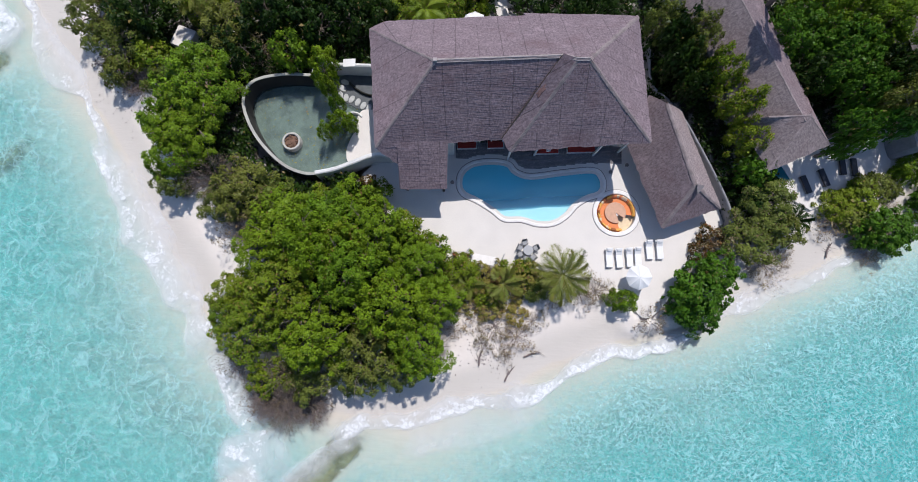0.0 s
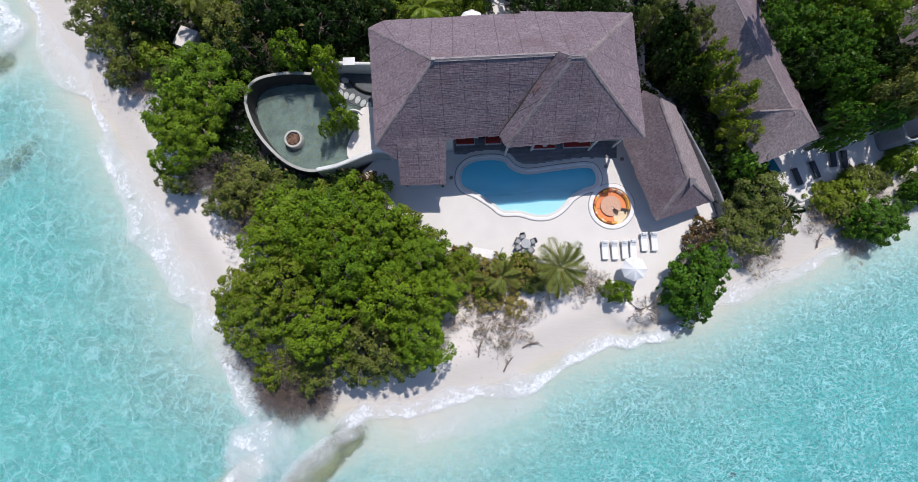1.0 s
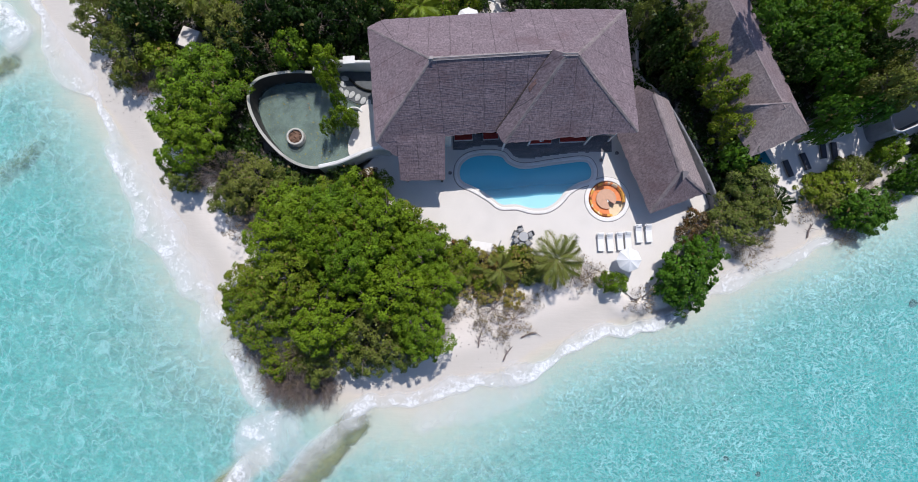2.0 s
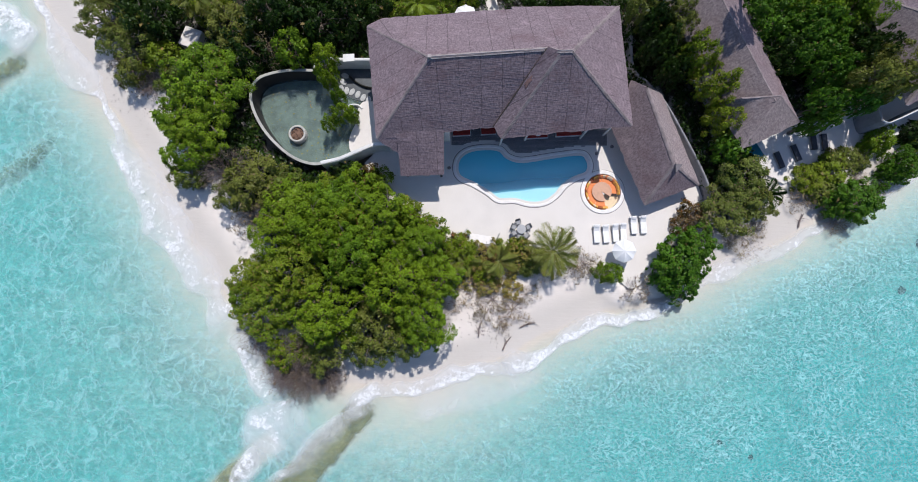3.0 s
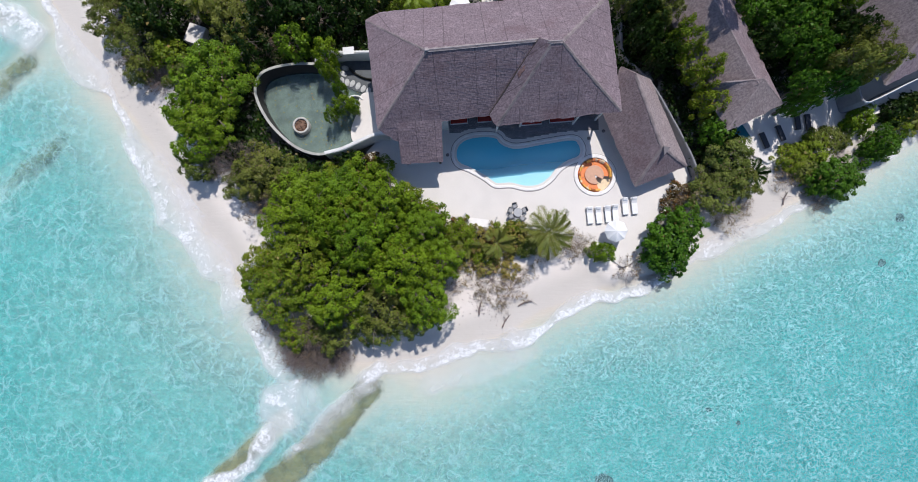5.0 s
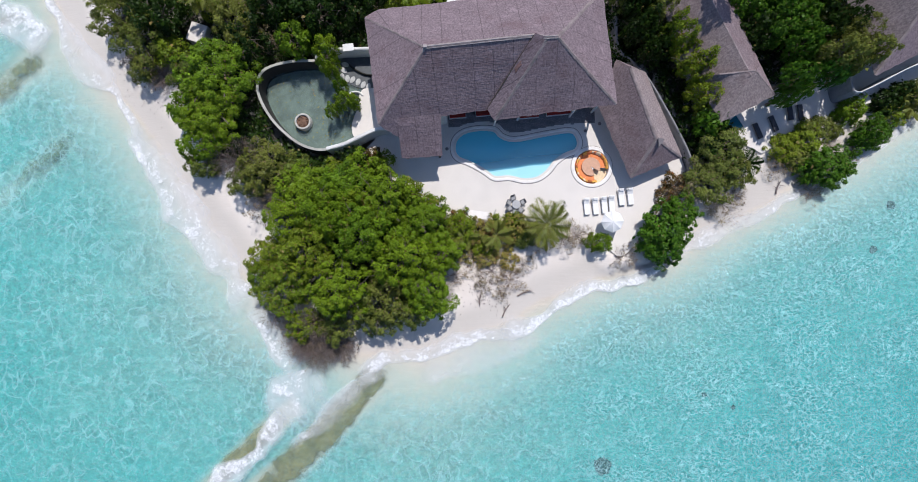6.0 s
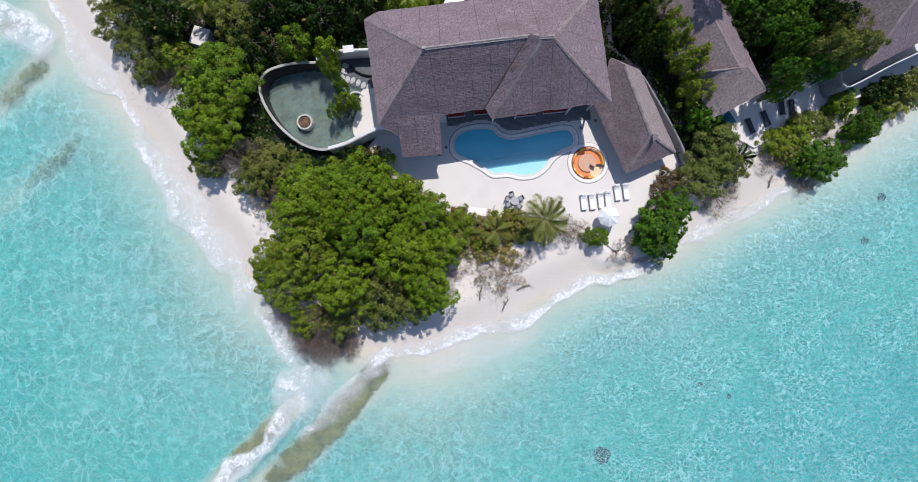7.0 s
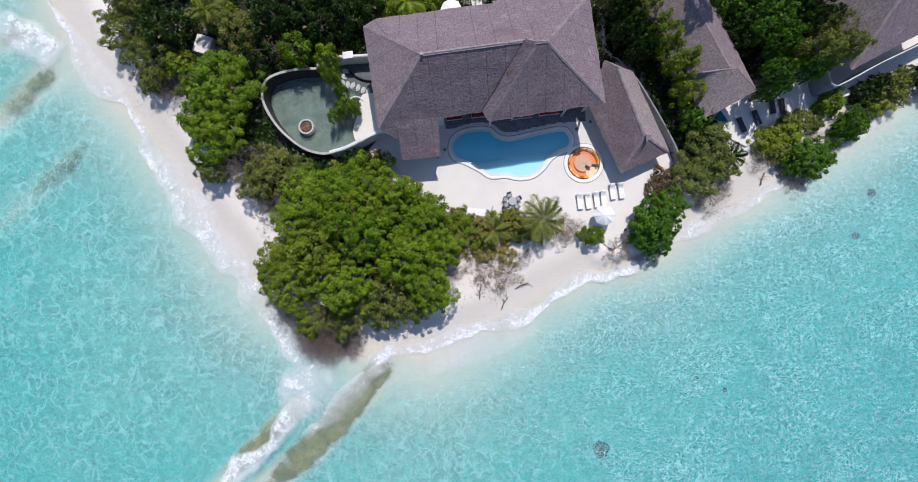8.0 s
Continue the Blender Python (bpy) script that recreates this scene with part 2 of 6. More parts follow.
def leaf_material(name, sunny, shady, dry=(0.16, 0.12, 0.04), wither=0.02):
    m, nt, b = material(name)
    geo = nt.nodes.new("ShaderNodeNewGeometry")
    each = geo.outputs["Random Per Island"]
    tree = nt.nodes.new("ShaderNodeObjectInfo").outputs["Random"]
    # young and old rosettes, and each leaf in them; shady is darkened for crown shade
    age = calc(nt, "ADD", calc(nt, "MULTIPLY", each, 0.5), calc(nt, "MULTIPLY", attribute(nt, "age"), 0.55))
    col = mixed(nt, age, sunny, shady)
    col = mixed(nt, ramp(nt, speckle(nt, 0.45, 3, 0.6, geo.outputs["Position"]), 0.4, 0.7), col, tuple(0.5 * (p + q) * f for p, q, f in zip(sunny, shady, (0.75, 0.85, 0.8))))
    col = mixed(nt, calc(nt, "MULTIPLY", tree, 0.55), col, tuple(c * f for c, f in zip(sunny, (0.98, 0.80, 0.8))))
    col = mixed(nt, calc(nt, "GREATER_THAN", each, 1 - wither), col, dry)
    nt.links.new(col, b.inputs["Base Color"])
    b.inputs["Roughness"].default_value = 0.45
    b.inputs["Specular IOR Level"].default_value = 0.14
    glow = nt.nodes.new("ShaderNodeBsdfTranslucent")
    nt.links.new(mixed(nt, 0.5, col, tuple(c * f for c, f in zip(sunny, (1.3, 1.2, 0.6)))), glow.inputs[0])
    mix = nt.nodes.new("ShaderNodeMixShader")
    mix.inputs[0].default_value = 0.07
    nt.links.new(b.outputs[0], mix.inputs[1])
    nt.links.new(glow.outputs[0], mix.inputs[2])
    nt.links.new(mix.outputs[0], nt.nodes["Material Output"].inputs[0])
    return m


def reef_material():
    m, nt, b = material("reef_rock")
    at = position(nt)
    col = mixed(nt, ramp(nt, speckle(nt, 0.6, 6, 0.7, at), 0.35, 0.65), (0.33, 0.285, 0.145), (0.20, 0.175, 0.09))
    col = mixed(nt, calc(nt, "MULTIPLY", ramp(nt, speckle(nt, 2.5, 5, 0.7, at), 0.5, 0.75), 0.8), col, (0.10, 0.095, 0.065))
    nt.links.new(col, b.inputs["Base Color"])
    b.inputs["Roughness"].default_value = 0.8
    relief(nt, b, speckle(nt, 3, 5, 0.7, at), 0.8, 0.2)
    # patches where sand has covered the rock
    clear = nt.nodes.new("ShaderNodeBsdfTransparent")
    mix = nt.nodes.new("ShaderNodeMixShader")
    cover = calc(nt, "ADD", attribute(nt, "edge"), calc(nt, "MULTIPLY", calc(nt, "SUBTRACT", speckle(nt, 0.45, 6, 0.7, at, 0.6), 0.5), 2.3))
    nt.links.new(calc(nt, "MULTIPLY", ramp(nt, cover, 0.15, 0.85), calc(nt, "MULTIPLY", ramp(nt, attribute(nt, "edge"), 0.2, 0.65), 0.92)), mix.inputs[0])
    nt.links.new(clear.outputs[0], mix.inputs[1])
    nt.links.new(b.outputs[0], mix.inputs[2])
    nt.links.new(mix.outputs[0], nt.nodes["Material Output"].inputs[0])
    return m


SAND = sand_material()
SEA = sea_material()
FOAM = foam_material()
REEF = reef_material()
THATCH = thatch_material("weathered_thatch", (0.280, 0.214, 0.234), (0.146, 0.109, 0.122))
THATCH_C = thatch_material("brown_thatch", (0.258, 0.198, 0.208), (0.138, 0.104, 0.113), 60.0)
THATCH_B = thatch_material("pale_thatch", (0.315, 0.258, 0.253), (0.175, 0.140, 0.143), 60.0)
ROPE = plain("ridge_rope", (0.42, 0.365, 0.355), 0.9, 0.7, 4)
CAP = plain("ridge_thatch", (0.300, 0.245, 0.240), 0.95, 0.55, 1.2, 1.0, 0, 7)
TIMBER = plain("dark_timber", (0.075, 0.055, 0.045), 0.7, 0.6)
BOARD = plain("silvered_board", (0.215, 0.20, 0.21), 0.75, 0.7, 1.2)
PLASTER = plain("white_plaster", (0.72, 0.71, 0.69), 0.85, 0.82, 0.8)
CEMENT = plain("pale_cement", (0.70, 0.655, 0.61), 0.88, 0.92, 0.35, 0.25, 0, 9)
COPING = plain("coping_stone", (0.82, 0.785, 0.755), 0.7, 0.86, 1.5)
EDGE = plain("dark_joint", (0.23, 0.20, 0.20), 0.8, 0.7)
POOLTILE = plain("pool_plaster", (0.64, 0.82, 0.86), 0.5, 0.93, 0.7)
POOLWATER = still_water("pool_water", (0, 0, 0), murk=0.88, silt=(0.17, 0.76, 0.97), depths=(0.46, 0.085, 0.03))
PONDBED = plain("pond_bed", (0.34, 0.375, 0.33), 0.9, 0.5, 0.8, 0.5, 0, 2.2)
PONDWATER = still_water("pond_water", (0.76, 0.85, 0.81), 0.06, 0.1, 0.32, (0.21, 0.27, 0.25))
# near-black: algae, and the shade on the wall's inner face, in one colour
SHADEWALL = plain("garden_wall", (0.019, 0.019, 0.015), 0.9, 0.7, 0.7)
# white plaster greyed in its colour for the shade on these walls
SHADEPLASTER = plain("shaded_plaster", (0.29, 0.285, 0.305), 0.9, 0.7, 0.9)
ORANGE = plain("orange_cushion", (0.80, 0.27, 0.10), 0.9, 0.88, 2)
AMBER = plain("amber_cushion", (0.80, 0.42, 0.09), 0.9, 0.85, 2)
RUST = plain("rust_cushion", (0.33, 0.10, 0.03), 0.9, 0.8, 2)
CREAM = plain("cream_cushion", (0.78, 0.62, 0.42), 0.9, 0.85, 2)
TERRAZZO = plain("terracotta_top", (0.62, 0.36, 0.24), 0.7, 0.85, 3)
WHITE = plain("white_canvas", (0.80, 0.79, 0.78), 0.9, 0.92, 2)
DUSK = plain("charcoal_canvas", (0.045, 0.05, 0.065), 0.9, 0.8, 4)
WICKER = plain("grey_wicker", (0.22, 0.22, 0.22), 0.8, 0.6, 6, 0.6)
STONE = plain("grey_stone", (0.50, 0.50, 0.49), 0.85, 0.75, 2)
RED = plain("red_cushion", (0.36, 0.035, 0.025), 0.85, 0.75, 2)
STEEL = plain("brushed_steel", (0.55, 0.55, 0.56), 0.3, 0.85, 3, 0.1, 1.0)
BARK = plain("grey_bark", (0.20, 0.165, 0.135), 0.9, 0.6, 3, 0.8)
TWIG = plain("dry_twig", (0.235, 0.185, 0.170), 0.9, 0.6, 3)
CORAL = plain("weedy_coral", (0.075, 0.085, 0.07), 0.9, 0.5, 3, 0.8)
EARTH = plain("brown_gravel", (0.21, 0.12, 0.08), 0.95, 0.5, 2, 0.9, 0, 8)
GLASS = plain("dark_glass", (0.02, 0.025, 0.03), 0.06, 0.8, 1, 0.02)
LEAVES = {
    "g": leaf_material("green_leaves", (0.200, 0.340, 0.016), (0.0172, 0.0468, 0.0023)),
    "o": leaf_material("olive_leaves", (0.195, 0.240, 0.043), (0.0281, 0.0468, 0.0094), (0.18, 0.13, 0.07), 0.05),
    "y": leaf_material("lime_leaves", (0.208, 0.300, 0.018), (0.0351, 0.0663, 0.0047), (0.24, 0.17, 0.05), 0.05),
    "k": leaf_material("khaki_leaves", (0.300, 0.275, 0.055), (0.0741, 0.0741, 0.0156), (0.22, 0.13, 0.06), 0.15),
    "e": leaf_material("deep_green_leaves", (0.088, 0.215, 0.012), (0.0101, 0.0374, 0.0039)),
    # green taken down to near-black: deep shade among crowns put into the leaf colour
    "d": leaf_material("shade_dark_leaves", (0.026, 0.064, 0.006), (0.0023, 0.0062, 0.0008)),
    "b": leaf_material("dry_leaves", (0.34, 0.285, 0.16), (0.1482, 0.1287, 0.0702), (0.15, 0.10, 0.075), 0.3),
    "r": leaf_material("rusty_leaves", (0.14, 0.095, 0.03), (0.0468, 0.0429, 0.014), (0.20, 0.075, 0.03), 0.15),
    "t": leaf_material("withered_leaves", (0.20, 0.165, 0.10), (0.0936, 0.078, 0.0546), (0.15, 0.10, 0.075), 0.3),
    "p": leaf_material("palm_leaves", (0.20, 0.235, 0.045), (0.0546, 0.0741, 0.014), (0.25, 0.19, 0.08), 0.08),
}


# ---- helpers for meshes ----
def part(name, bm, mat, parent=None, label=""):
    me = bpy.data.meshes.new(name)
    bm.to_mesh(me)
    bm.free()
    me.materials.append(mat)
    ob = new(name, me)
    ob.parent = parent
    return tagged(ob, label)


def shared(name, me, parent, m=None):
    ob = new(name, me)
    ob.parent = parent
    if m is not None:
        ob.matrix_local = m
    return ob


def thing(name, label, category, m=None, group="", kind=""):
    ob = tagged(new(name), label, category, group, kind)
    if m is not None:
        ob.matrix_basis = m
    return ob


def box(bm, x0, x1, y0, y1, z0, z1, bevel=0.0, m=None):
    made = bmesh.ops.create_cube(bm, size=1.0)["verts"]
    for v in made:
        v.co = Vector(((x0 + x1) / 2 + v.co.x * (x1 - x0), (y0 + y1) / 2 + v.co.y * (y1 - y0), (z0 + z1) / 2 + v.co.z * (z1 - z0)))
    if bevel:
        edges = list({e for v in made for e in v.link_edges})
        made = bmesh.ops.bevel(bm, geom=edges, offset=bevel, segments=2, affect="EDGES", profile=0.6)["verts"]
    if m is not None:
        for v in made:
            v.co = m @ v.co
    return bm


def tube(bm, points, radii, sides=8, caps=True):
    """A tapered tube along points."""
    rings = []
    pts = [Vector(p) for p in points]
    for i, p in enumerate(pts):
        way = (pts[min(i + 1, len(pts) - 1)] - pts[max(i - 1, 0)]).normalized()
        side = way.orthogonal().normalized()
        if i:
            side = (last - last.dot(way) * way).normalized()
        last = side
        up = way.cross(side)
        rings.append([bm.verts.new(p + radii[i] * (math.cos(a) * side + math.sin(a) * up)) for a in [2 * math.pi * k / sides for k in range(sides)]])
    for a, b in zip(rings, rings[1:]):
        for k in range(sides):
            bm.faces.new((a[k], a[(k + 1) % sides], b[(k + 1) % sides], b[k]))
    if caps:
        bm.faces.new(rings[0][::-1])
        bm.faces.new(rings[-1])
    return bm


def lathe(bm, profile, cx=0.0, cy=0.0, sides=32, a0=0.0, a1=2 * math.pi):
    """A ring or disc turned from (radius, height) pairs."""
    full = abs(a1 - a0 - 2 * math.pi) < 1e-6
    n = sides if full else sides + 1
    rows = [[bm.verts.new((cx + r * math.cos(a0 + (a1 - a0) * k / sides), cy + r * math.sin(a0 + (a1 - a0) * k / sides), z)) for k in range(n)] for r, z in profile]
    for a, b in zip(rows, rows[1:]):
        for k in range(sides):
            bm.faces.new((a[k], a[(k + 1) % n], b[(k + 1) % n], b[k]))
    bmesh.ops.remove_doubles(bm, verts=bm.verts, dist=1e-4)
    bmesh.ops.recalc_face_normals(bm, faces=bm.faces)
    return bm


def curve_through(points, steps=6, closed=False):
    """A smooth line through points (x, y)."""
    p = [Vector((*q, 0)) for q in points]
    n = len(p)
    out = []
    for i in range(n if closed else n - 1):
        a, b, c, d = (p[(i + k) % n] if closed else p[min(max(i + k, 0), n - 1)] for k in (-1, 0, 1, 2))
        for s in range(steps):
            t = s / steps
            q = 0.5 * (2 * b + (c - a) * t + (2 * a - 5 * b + 4 * c - d) * t * t + (3 * b - a - 3 * c + d) * t ** 3)
            out.append((q.x, q.y))
    return out if closed else out + [tuple(points[-1])]


def offset(line, d, closed=True):
    """The line moved by d to its right."""
    n, out = len(line), []
    for i, (x, y) in enumerate(line):
        a = line[(i - 1) % n] if closed or i else line[0]
        b = line[(i + 1) % n] if closed or i < n - 1 else line[-1]
        tx, ty = b[0] - a[0], b[1] - a[1]
        s = math.hypot(tx, ty) or 1.0
        out.append((x + d * ty / s, y - d * tx / s))
    return out


def band(bm, inner, outer, z0, z1, closed=True, bevel=0.06):
    """A wall or coping between two lines, from z0 to z1, its upper edges rounded."""
    mid = lambda a, b, f: [(p[0] + (q[0] - p[0]) * f, p[1] + (q[1] - p[1]) * f) for p, q in zip(a, b)]
    w = math.hypot(inner[0][0] - outer[0][0], inner[0][1] - outer[0][1])
    f = min(0.3, bevel / w)
    rows = [(inner, z0), (inner, z1 - bevel), (mid(inner, outer, f), z1), (mid(inner, outer, 1 - f), z1), (outer, z1 - bevel), (outer, z0)]
    vs = [[bm.verts.new((x, y, z)) for x, y in line] for line, z in rows]
    n = len(inner)
    for a, b in zip(vs, vs[1:]):
        for k in range(n if closed else n - 1):
            bm.faces.new((a[k], a[(k + 1) % n], b[(k + 1) % n], b[k]))
    if not closed:
        for k in (0, -1):
            bm.faces.new([r[k] for r in vs])
    bmesh.ops.recalc_face_normals(bm, faces=bm.faces)
    return bm


def slab(bm, outline, z0, z1, holes=()):
    """A flat slab with holes through it."""
    loops = [outline, *holes]
    for z in (z1, z0):
        edges = []
        for loop in loops:
            vs = [bm.verts.new((x, y, z)) for x, y in loop]
            edges += [bm.edges.new((vs[i], vs[(i + 1) % len(vs)])) for i in range(len(vs))]
        bmesh.ops.triangle_fill(bm, use_beauty=True, edges=edges)
    for loop in loops:
        for i in range(len(loop)):
            (x, y), (u, v) = loop[i], loop[(i + 1) % len(loop)]
            bm.faces.new([bm.verts.new(c) for c in ((x, y, z0), (u, v, z0), (u, v, z1), (x, y, z1))])
    bmesh.ops.remove_doubles(bm, verts=bm.verts, dist=1e-4)
    bmesh.ops.recalc_face_normals(bm, faces=bm.faces)
    return bm


def mesh_from(name, verts, quads, mat):
    me = bpy.data.meshes.new(name)
    verts, quads = np.asarray(verts, np.float32), np.asarray(quads, np.int32)
    me.vertices.add(len(verts))
    me.vertices.foreach_set("co", verts.ravel())
    me.loops.add(quads.size)
    me.loops.foreach_set("vertex_index", quads.ravel())
    me.polygons.add(len(quads))
    me.polygons.foreach_set("loop_start", np.arange(len(quads), dtype=np.int32) * quads.shape[1])
    me.update(calc_edges=True)
    me.validate()
    me.materials.append(mat)
    return me


def set_attribute(me, name, values):
    me.attributes.new(name, "FLOAT", "POINT").data.foreach_set("value", np.asarray(values, np.float32))


def grid_faces(rows, cols):
    i = np.arange(rows - 1)[:, None] * cols + np.arange(cols - 1)[None, :]
    return np.stack([i, i + 1, i + cols + 1, i + cols], -1).reshape(-1, 4)


def away(px, py, line, closed=True):
    """The distance to a line, and on which side (inside: positive, for closed lines)."""
    best, inside = np.full(px.shape, 1e9), np.zeros(px.shape, bool)
    n = len(line)
    for i in range(n if closed else n - 1):
        (ax, ay), (bx, by) = line[i], line[(i + 1) % n]
        dx, dy = bx - ax, by - ay
        t = np.clip(((px - ax) * dx + (py - ay) * dy) / (dx * dx + dy * dy + 1e-12), 0, 1)
        best = np.minimum(best, np.hypot(px - ax - t * dx, py - ay - t * dy))
        if closed:
            cross = ((ay > py) != (by > py)) & (px < dx * (py - ay) / (dy if dy else 1e-12) + ax)
            inside ^= cross
    return np.where(inside, best, -best) if closed else best


def smooth(a, b, x):
    t = np.clip((x - a) / (b - a), 0, 1)
    return t * t * (3 - 2 * t)


# ---- the plan ----
SHORE = curve_through([(-62, 75), (-54, 48), (-47.6, 33), (-45.6, 27.3), (-42.3, 23.6), (-39.3, 19.8), (-36.2, 15.2), (-33, 9.6), (-30.0, 4.8), (-26.6, 0),
                       (-22.8, -4.4), (-19.2, -8.4), (-16.6, -10.4), (-13.8, -11.3), (-10.8, -11.5), (-7.4, -11.2), (-4, -10.8), (0, -9.9), (5, -8.2), (10.3, -5.8),
                       (15.5, -3.4), (21, -2.0), (26, -0.4), (32.7, 3.3), (37.2, 5.2), (42, 7.8), (47, 10.4), (53, 13.7), (58.5, 17), (78, 27), (125, 46)], 4)
ISLAND = SHORE + [(170, 80), (190, 170), (60, 260), (-60, 190)]
POOL = curve_through([(-0.1, 12.4), (0.15, 13.7), (1.3, 14.6), (3.2, 14.9), (4.8, 14.7), (5.6, 13.9), (7.2, 13.45), (10.5, 13.95), (13.6, 14.3), (14.5, 13.6), (14.65, 12.6),
                      (14.2, 11.9), (13.0, 11.45), (11.8, 10.65), (10.9, 9.6), (9.6, 8.75), (8.0, 8.6), (6.3, 9.0), (4.6, 9.0), (3.4, 9.85), (1.8, 10.8), (0.4, 11.45)], 4, True)
PIT = (16.0, 9.95)
POND = curve_through([(-8.8, 14.6), (-10.9, 13.75), (-13.6, 12.75), (-15.5, 12.55), (-17.8, 13.5), (-20.3, 15.9), (-21.8, 18.6), (-22.0, 20.6), (-21.0, 22.0), (-18.2, 22.7), (-15.4, 22.7)], 5)
POND_AREA = POND + [(-15.0, 24.6), (-13.8, 24.0), (-9.2, 24.0)]
DECK = curve_through([(-10.2, 13.1), (-9.0, 11.4), (-5.6, 8.2), (-3.0, 6.3), (1, 4.7), (5.8, 4.3), (10.5, 3.4), (14.6, 2.5), (17, 1.0), (18.6, -0.6), (20.2, 0.2), (21.9, 2.5), (23.4, 5.5), (26.2, 8.7)], 4) \
    + [(27.0, 9.2), (25.6, 13.9), (22.3, 19.4), (18.4, 21.4), (16.6, 27.9), (-9.0, 28.0), (-8.9, 14.4)]
circle = lambda c, r, n=40: [(c[0] + r * math.cos(2 * math.pi * k / n), c[1] + r * math.sin(2 * math.pi * k / n)) for k in range(n)]

# plants: kind, place, radius, height
GROVE = [("g", -7.8, 6.2, 3.4, 7.2), ("g", -12.4, 8.1, 2.8, 5.2), ("g", -3.9, 3.6, 3.2, 5.4), ("g", -10.0, 2.5, 3.8, 8.8), ("y", -16.6, 1.2, 3.7, 6.6), ("y", -18.9, -2.6, 3.5, 5.6),
         ("g", -12.9, -3.3, 3.6, 8.4), ("o", -8.3, -4.5, 3.1, 5.8), ("g", -3.3, -3.9, 3.3, 6.8), ("o", -5.6, -6.0, 2.2, 4.4), ("y", -22.2, -1.6, 2.1, 4.0), ("g", -1.6, 0.4, 2.4, 4.6), ("g", -6.0, -0.3, 3.1, 8.2), ("y", -21.2, 0.6, 2.3, 4.4),
         ("o", -13.6, -6.6, 2.6, 4.6), ("g", -18.5, 4.8, 2.6, 5.4), ("g", -14.2, 5.1, 2.9, 7.4), ("y", -17.8, -7.2, 1.7, 3.6), ("o", -9.2, -7.0, 1.8, 3.6), ("y", -10.9, 6.0, 1.6, 5.6)]
WEST = [("g", -25.8, 21.2, 4.4, 7), ("g", -26.8, 16.4, 3.5, 6), ("g", -28.2, 13.7, 2.4, 5), ("g", -29.9, 17.4, 2.0, 4.5), ("o", -29.6, 21.3, 2.2, 4.5), ("o", -28.4, 11.4, 1.7, 3.4), ("o", -20.9, 10.8, 2.9, 5), ("g", -16.9, 8.1, 3.0, 5), ("o", -23.3, 9.6, 2.3, 4),
        ("g", -17.2, 24.6, 2.0, 5), ("g", -14.0, 23.2, 1.5, 5), ("g", -13.5, 21.3, 0.9, 4.4), ("g", -12.6, 19.6, 0.8, 4), ("g", -12.1, 18.0, 1.1, 3.6), ("g", -13.6, 16.9, 0.8, 3.4), ("g", -11.2, 17.6, 0.7, 3.4), ("y", -14.0, 10.2, 1.8, 2.4), ("g", -11.0, 10.6, 1.9, 3), ("y", -8.6, 10.9, 1.5, 2.6),
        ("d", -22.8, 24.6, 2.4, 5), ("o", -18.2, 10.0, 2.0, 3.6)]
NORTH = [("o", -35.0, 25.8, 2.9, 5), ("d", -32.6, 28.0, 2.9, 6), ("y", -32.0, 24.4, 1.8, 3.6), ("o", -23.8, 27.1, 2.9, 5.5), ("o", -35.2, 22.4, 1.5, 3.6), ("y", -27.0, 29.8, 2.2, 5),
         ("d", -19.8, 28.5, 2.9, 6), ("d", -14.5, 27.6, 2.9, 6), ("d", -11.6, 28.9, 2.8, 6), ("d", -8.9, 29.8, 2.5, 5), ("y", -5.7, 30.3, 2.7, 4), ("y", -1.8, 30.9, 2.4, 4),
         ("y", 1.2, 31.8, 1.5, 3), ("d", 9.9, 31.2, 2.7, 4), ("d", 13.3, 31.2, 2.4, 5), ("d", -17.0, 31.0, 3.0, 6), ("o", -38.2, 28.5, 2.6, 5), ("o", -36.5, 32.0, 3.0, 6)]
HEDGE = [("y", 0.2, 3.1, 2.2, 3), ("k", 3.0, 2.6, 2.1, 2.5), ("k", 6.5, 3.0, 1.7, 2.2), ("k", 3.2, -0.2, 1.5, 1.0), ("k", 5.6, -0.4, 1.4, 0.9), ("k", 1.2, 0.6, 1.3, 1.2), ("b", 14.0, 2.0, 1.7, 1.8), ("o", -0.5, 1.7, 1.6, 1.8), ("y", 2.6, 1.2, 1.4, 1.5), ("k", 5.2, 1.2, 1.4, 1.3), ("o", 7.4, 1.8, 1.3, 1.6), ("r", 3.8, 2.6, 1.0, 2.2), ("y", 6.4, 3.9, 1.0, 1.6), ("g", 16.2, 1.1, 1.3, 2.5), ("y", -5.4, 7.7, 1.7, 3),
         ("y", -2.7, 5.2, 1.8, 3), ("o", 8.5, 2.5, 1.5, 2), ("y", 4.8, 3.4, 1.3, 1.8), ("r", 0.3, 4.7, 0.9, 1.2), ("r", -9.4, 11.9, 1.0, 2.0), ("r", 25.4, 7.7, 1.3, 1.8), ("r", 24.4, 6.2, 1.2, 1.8)]
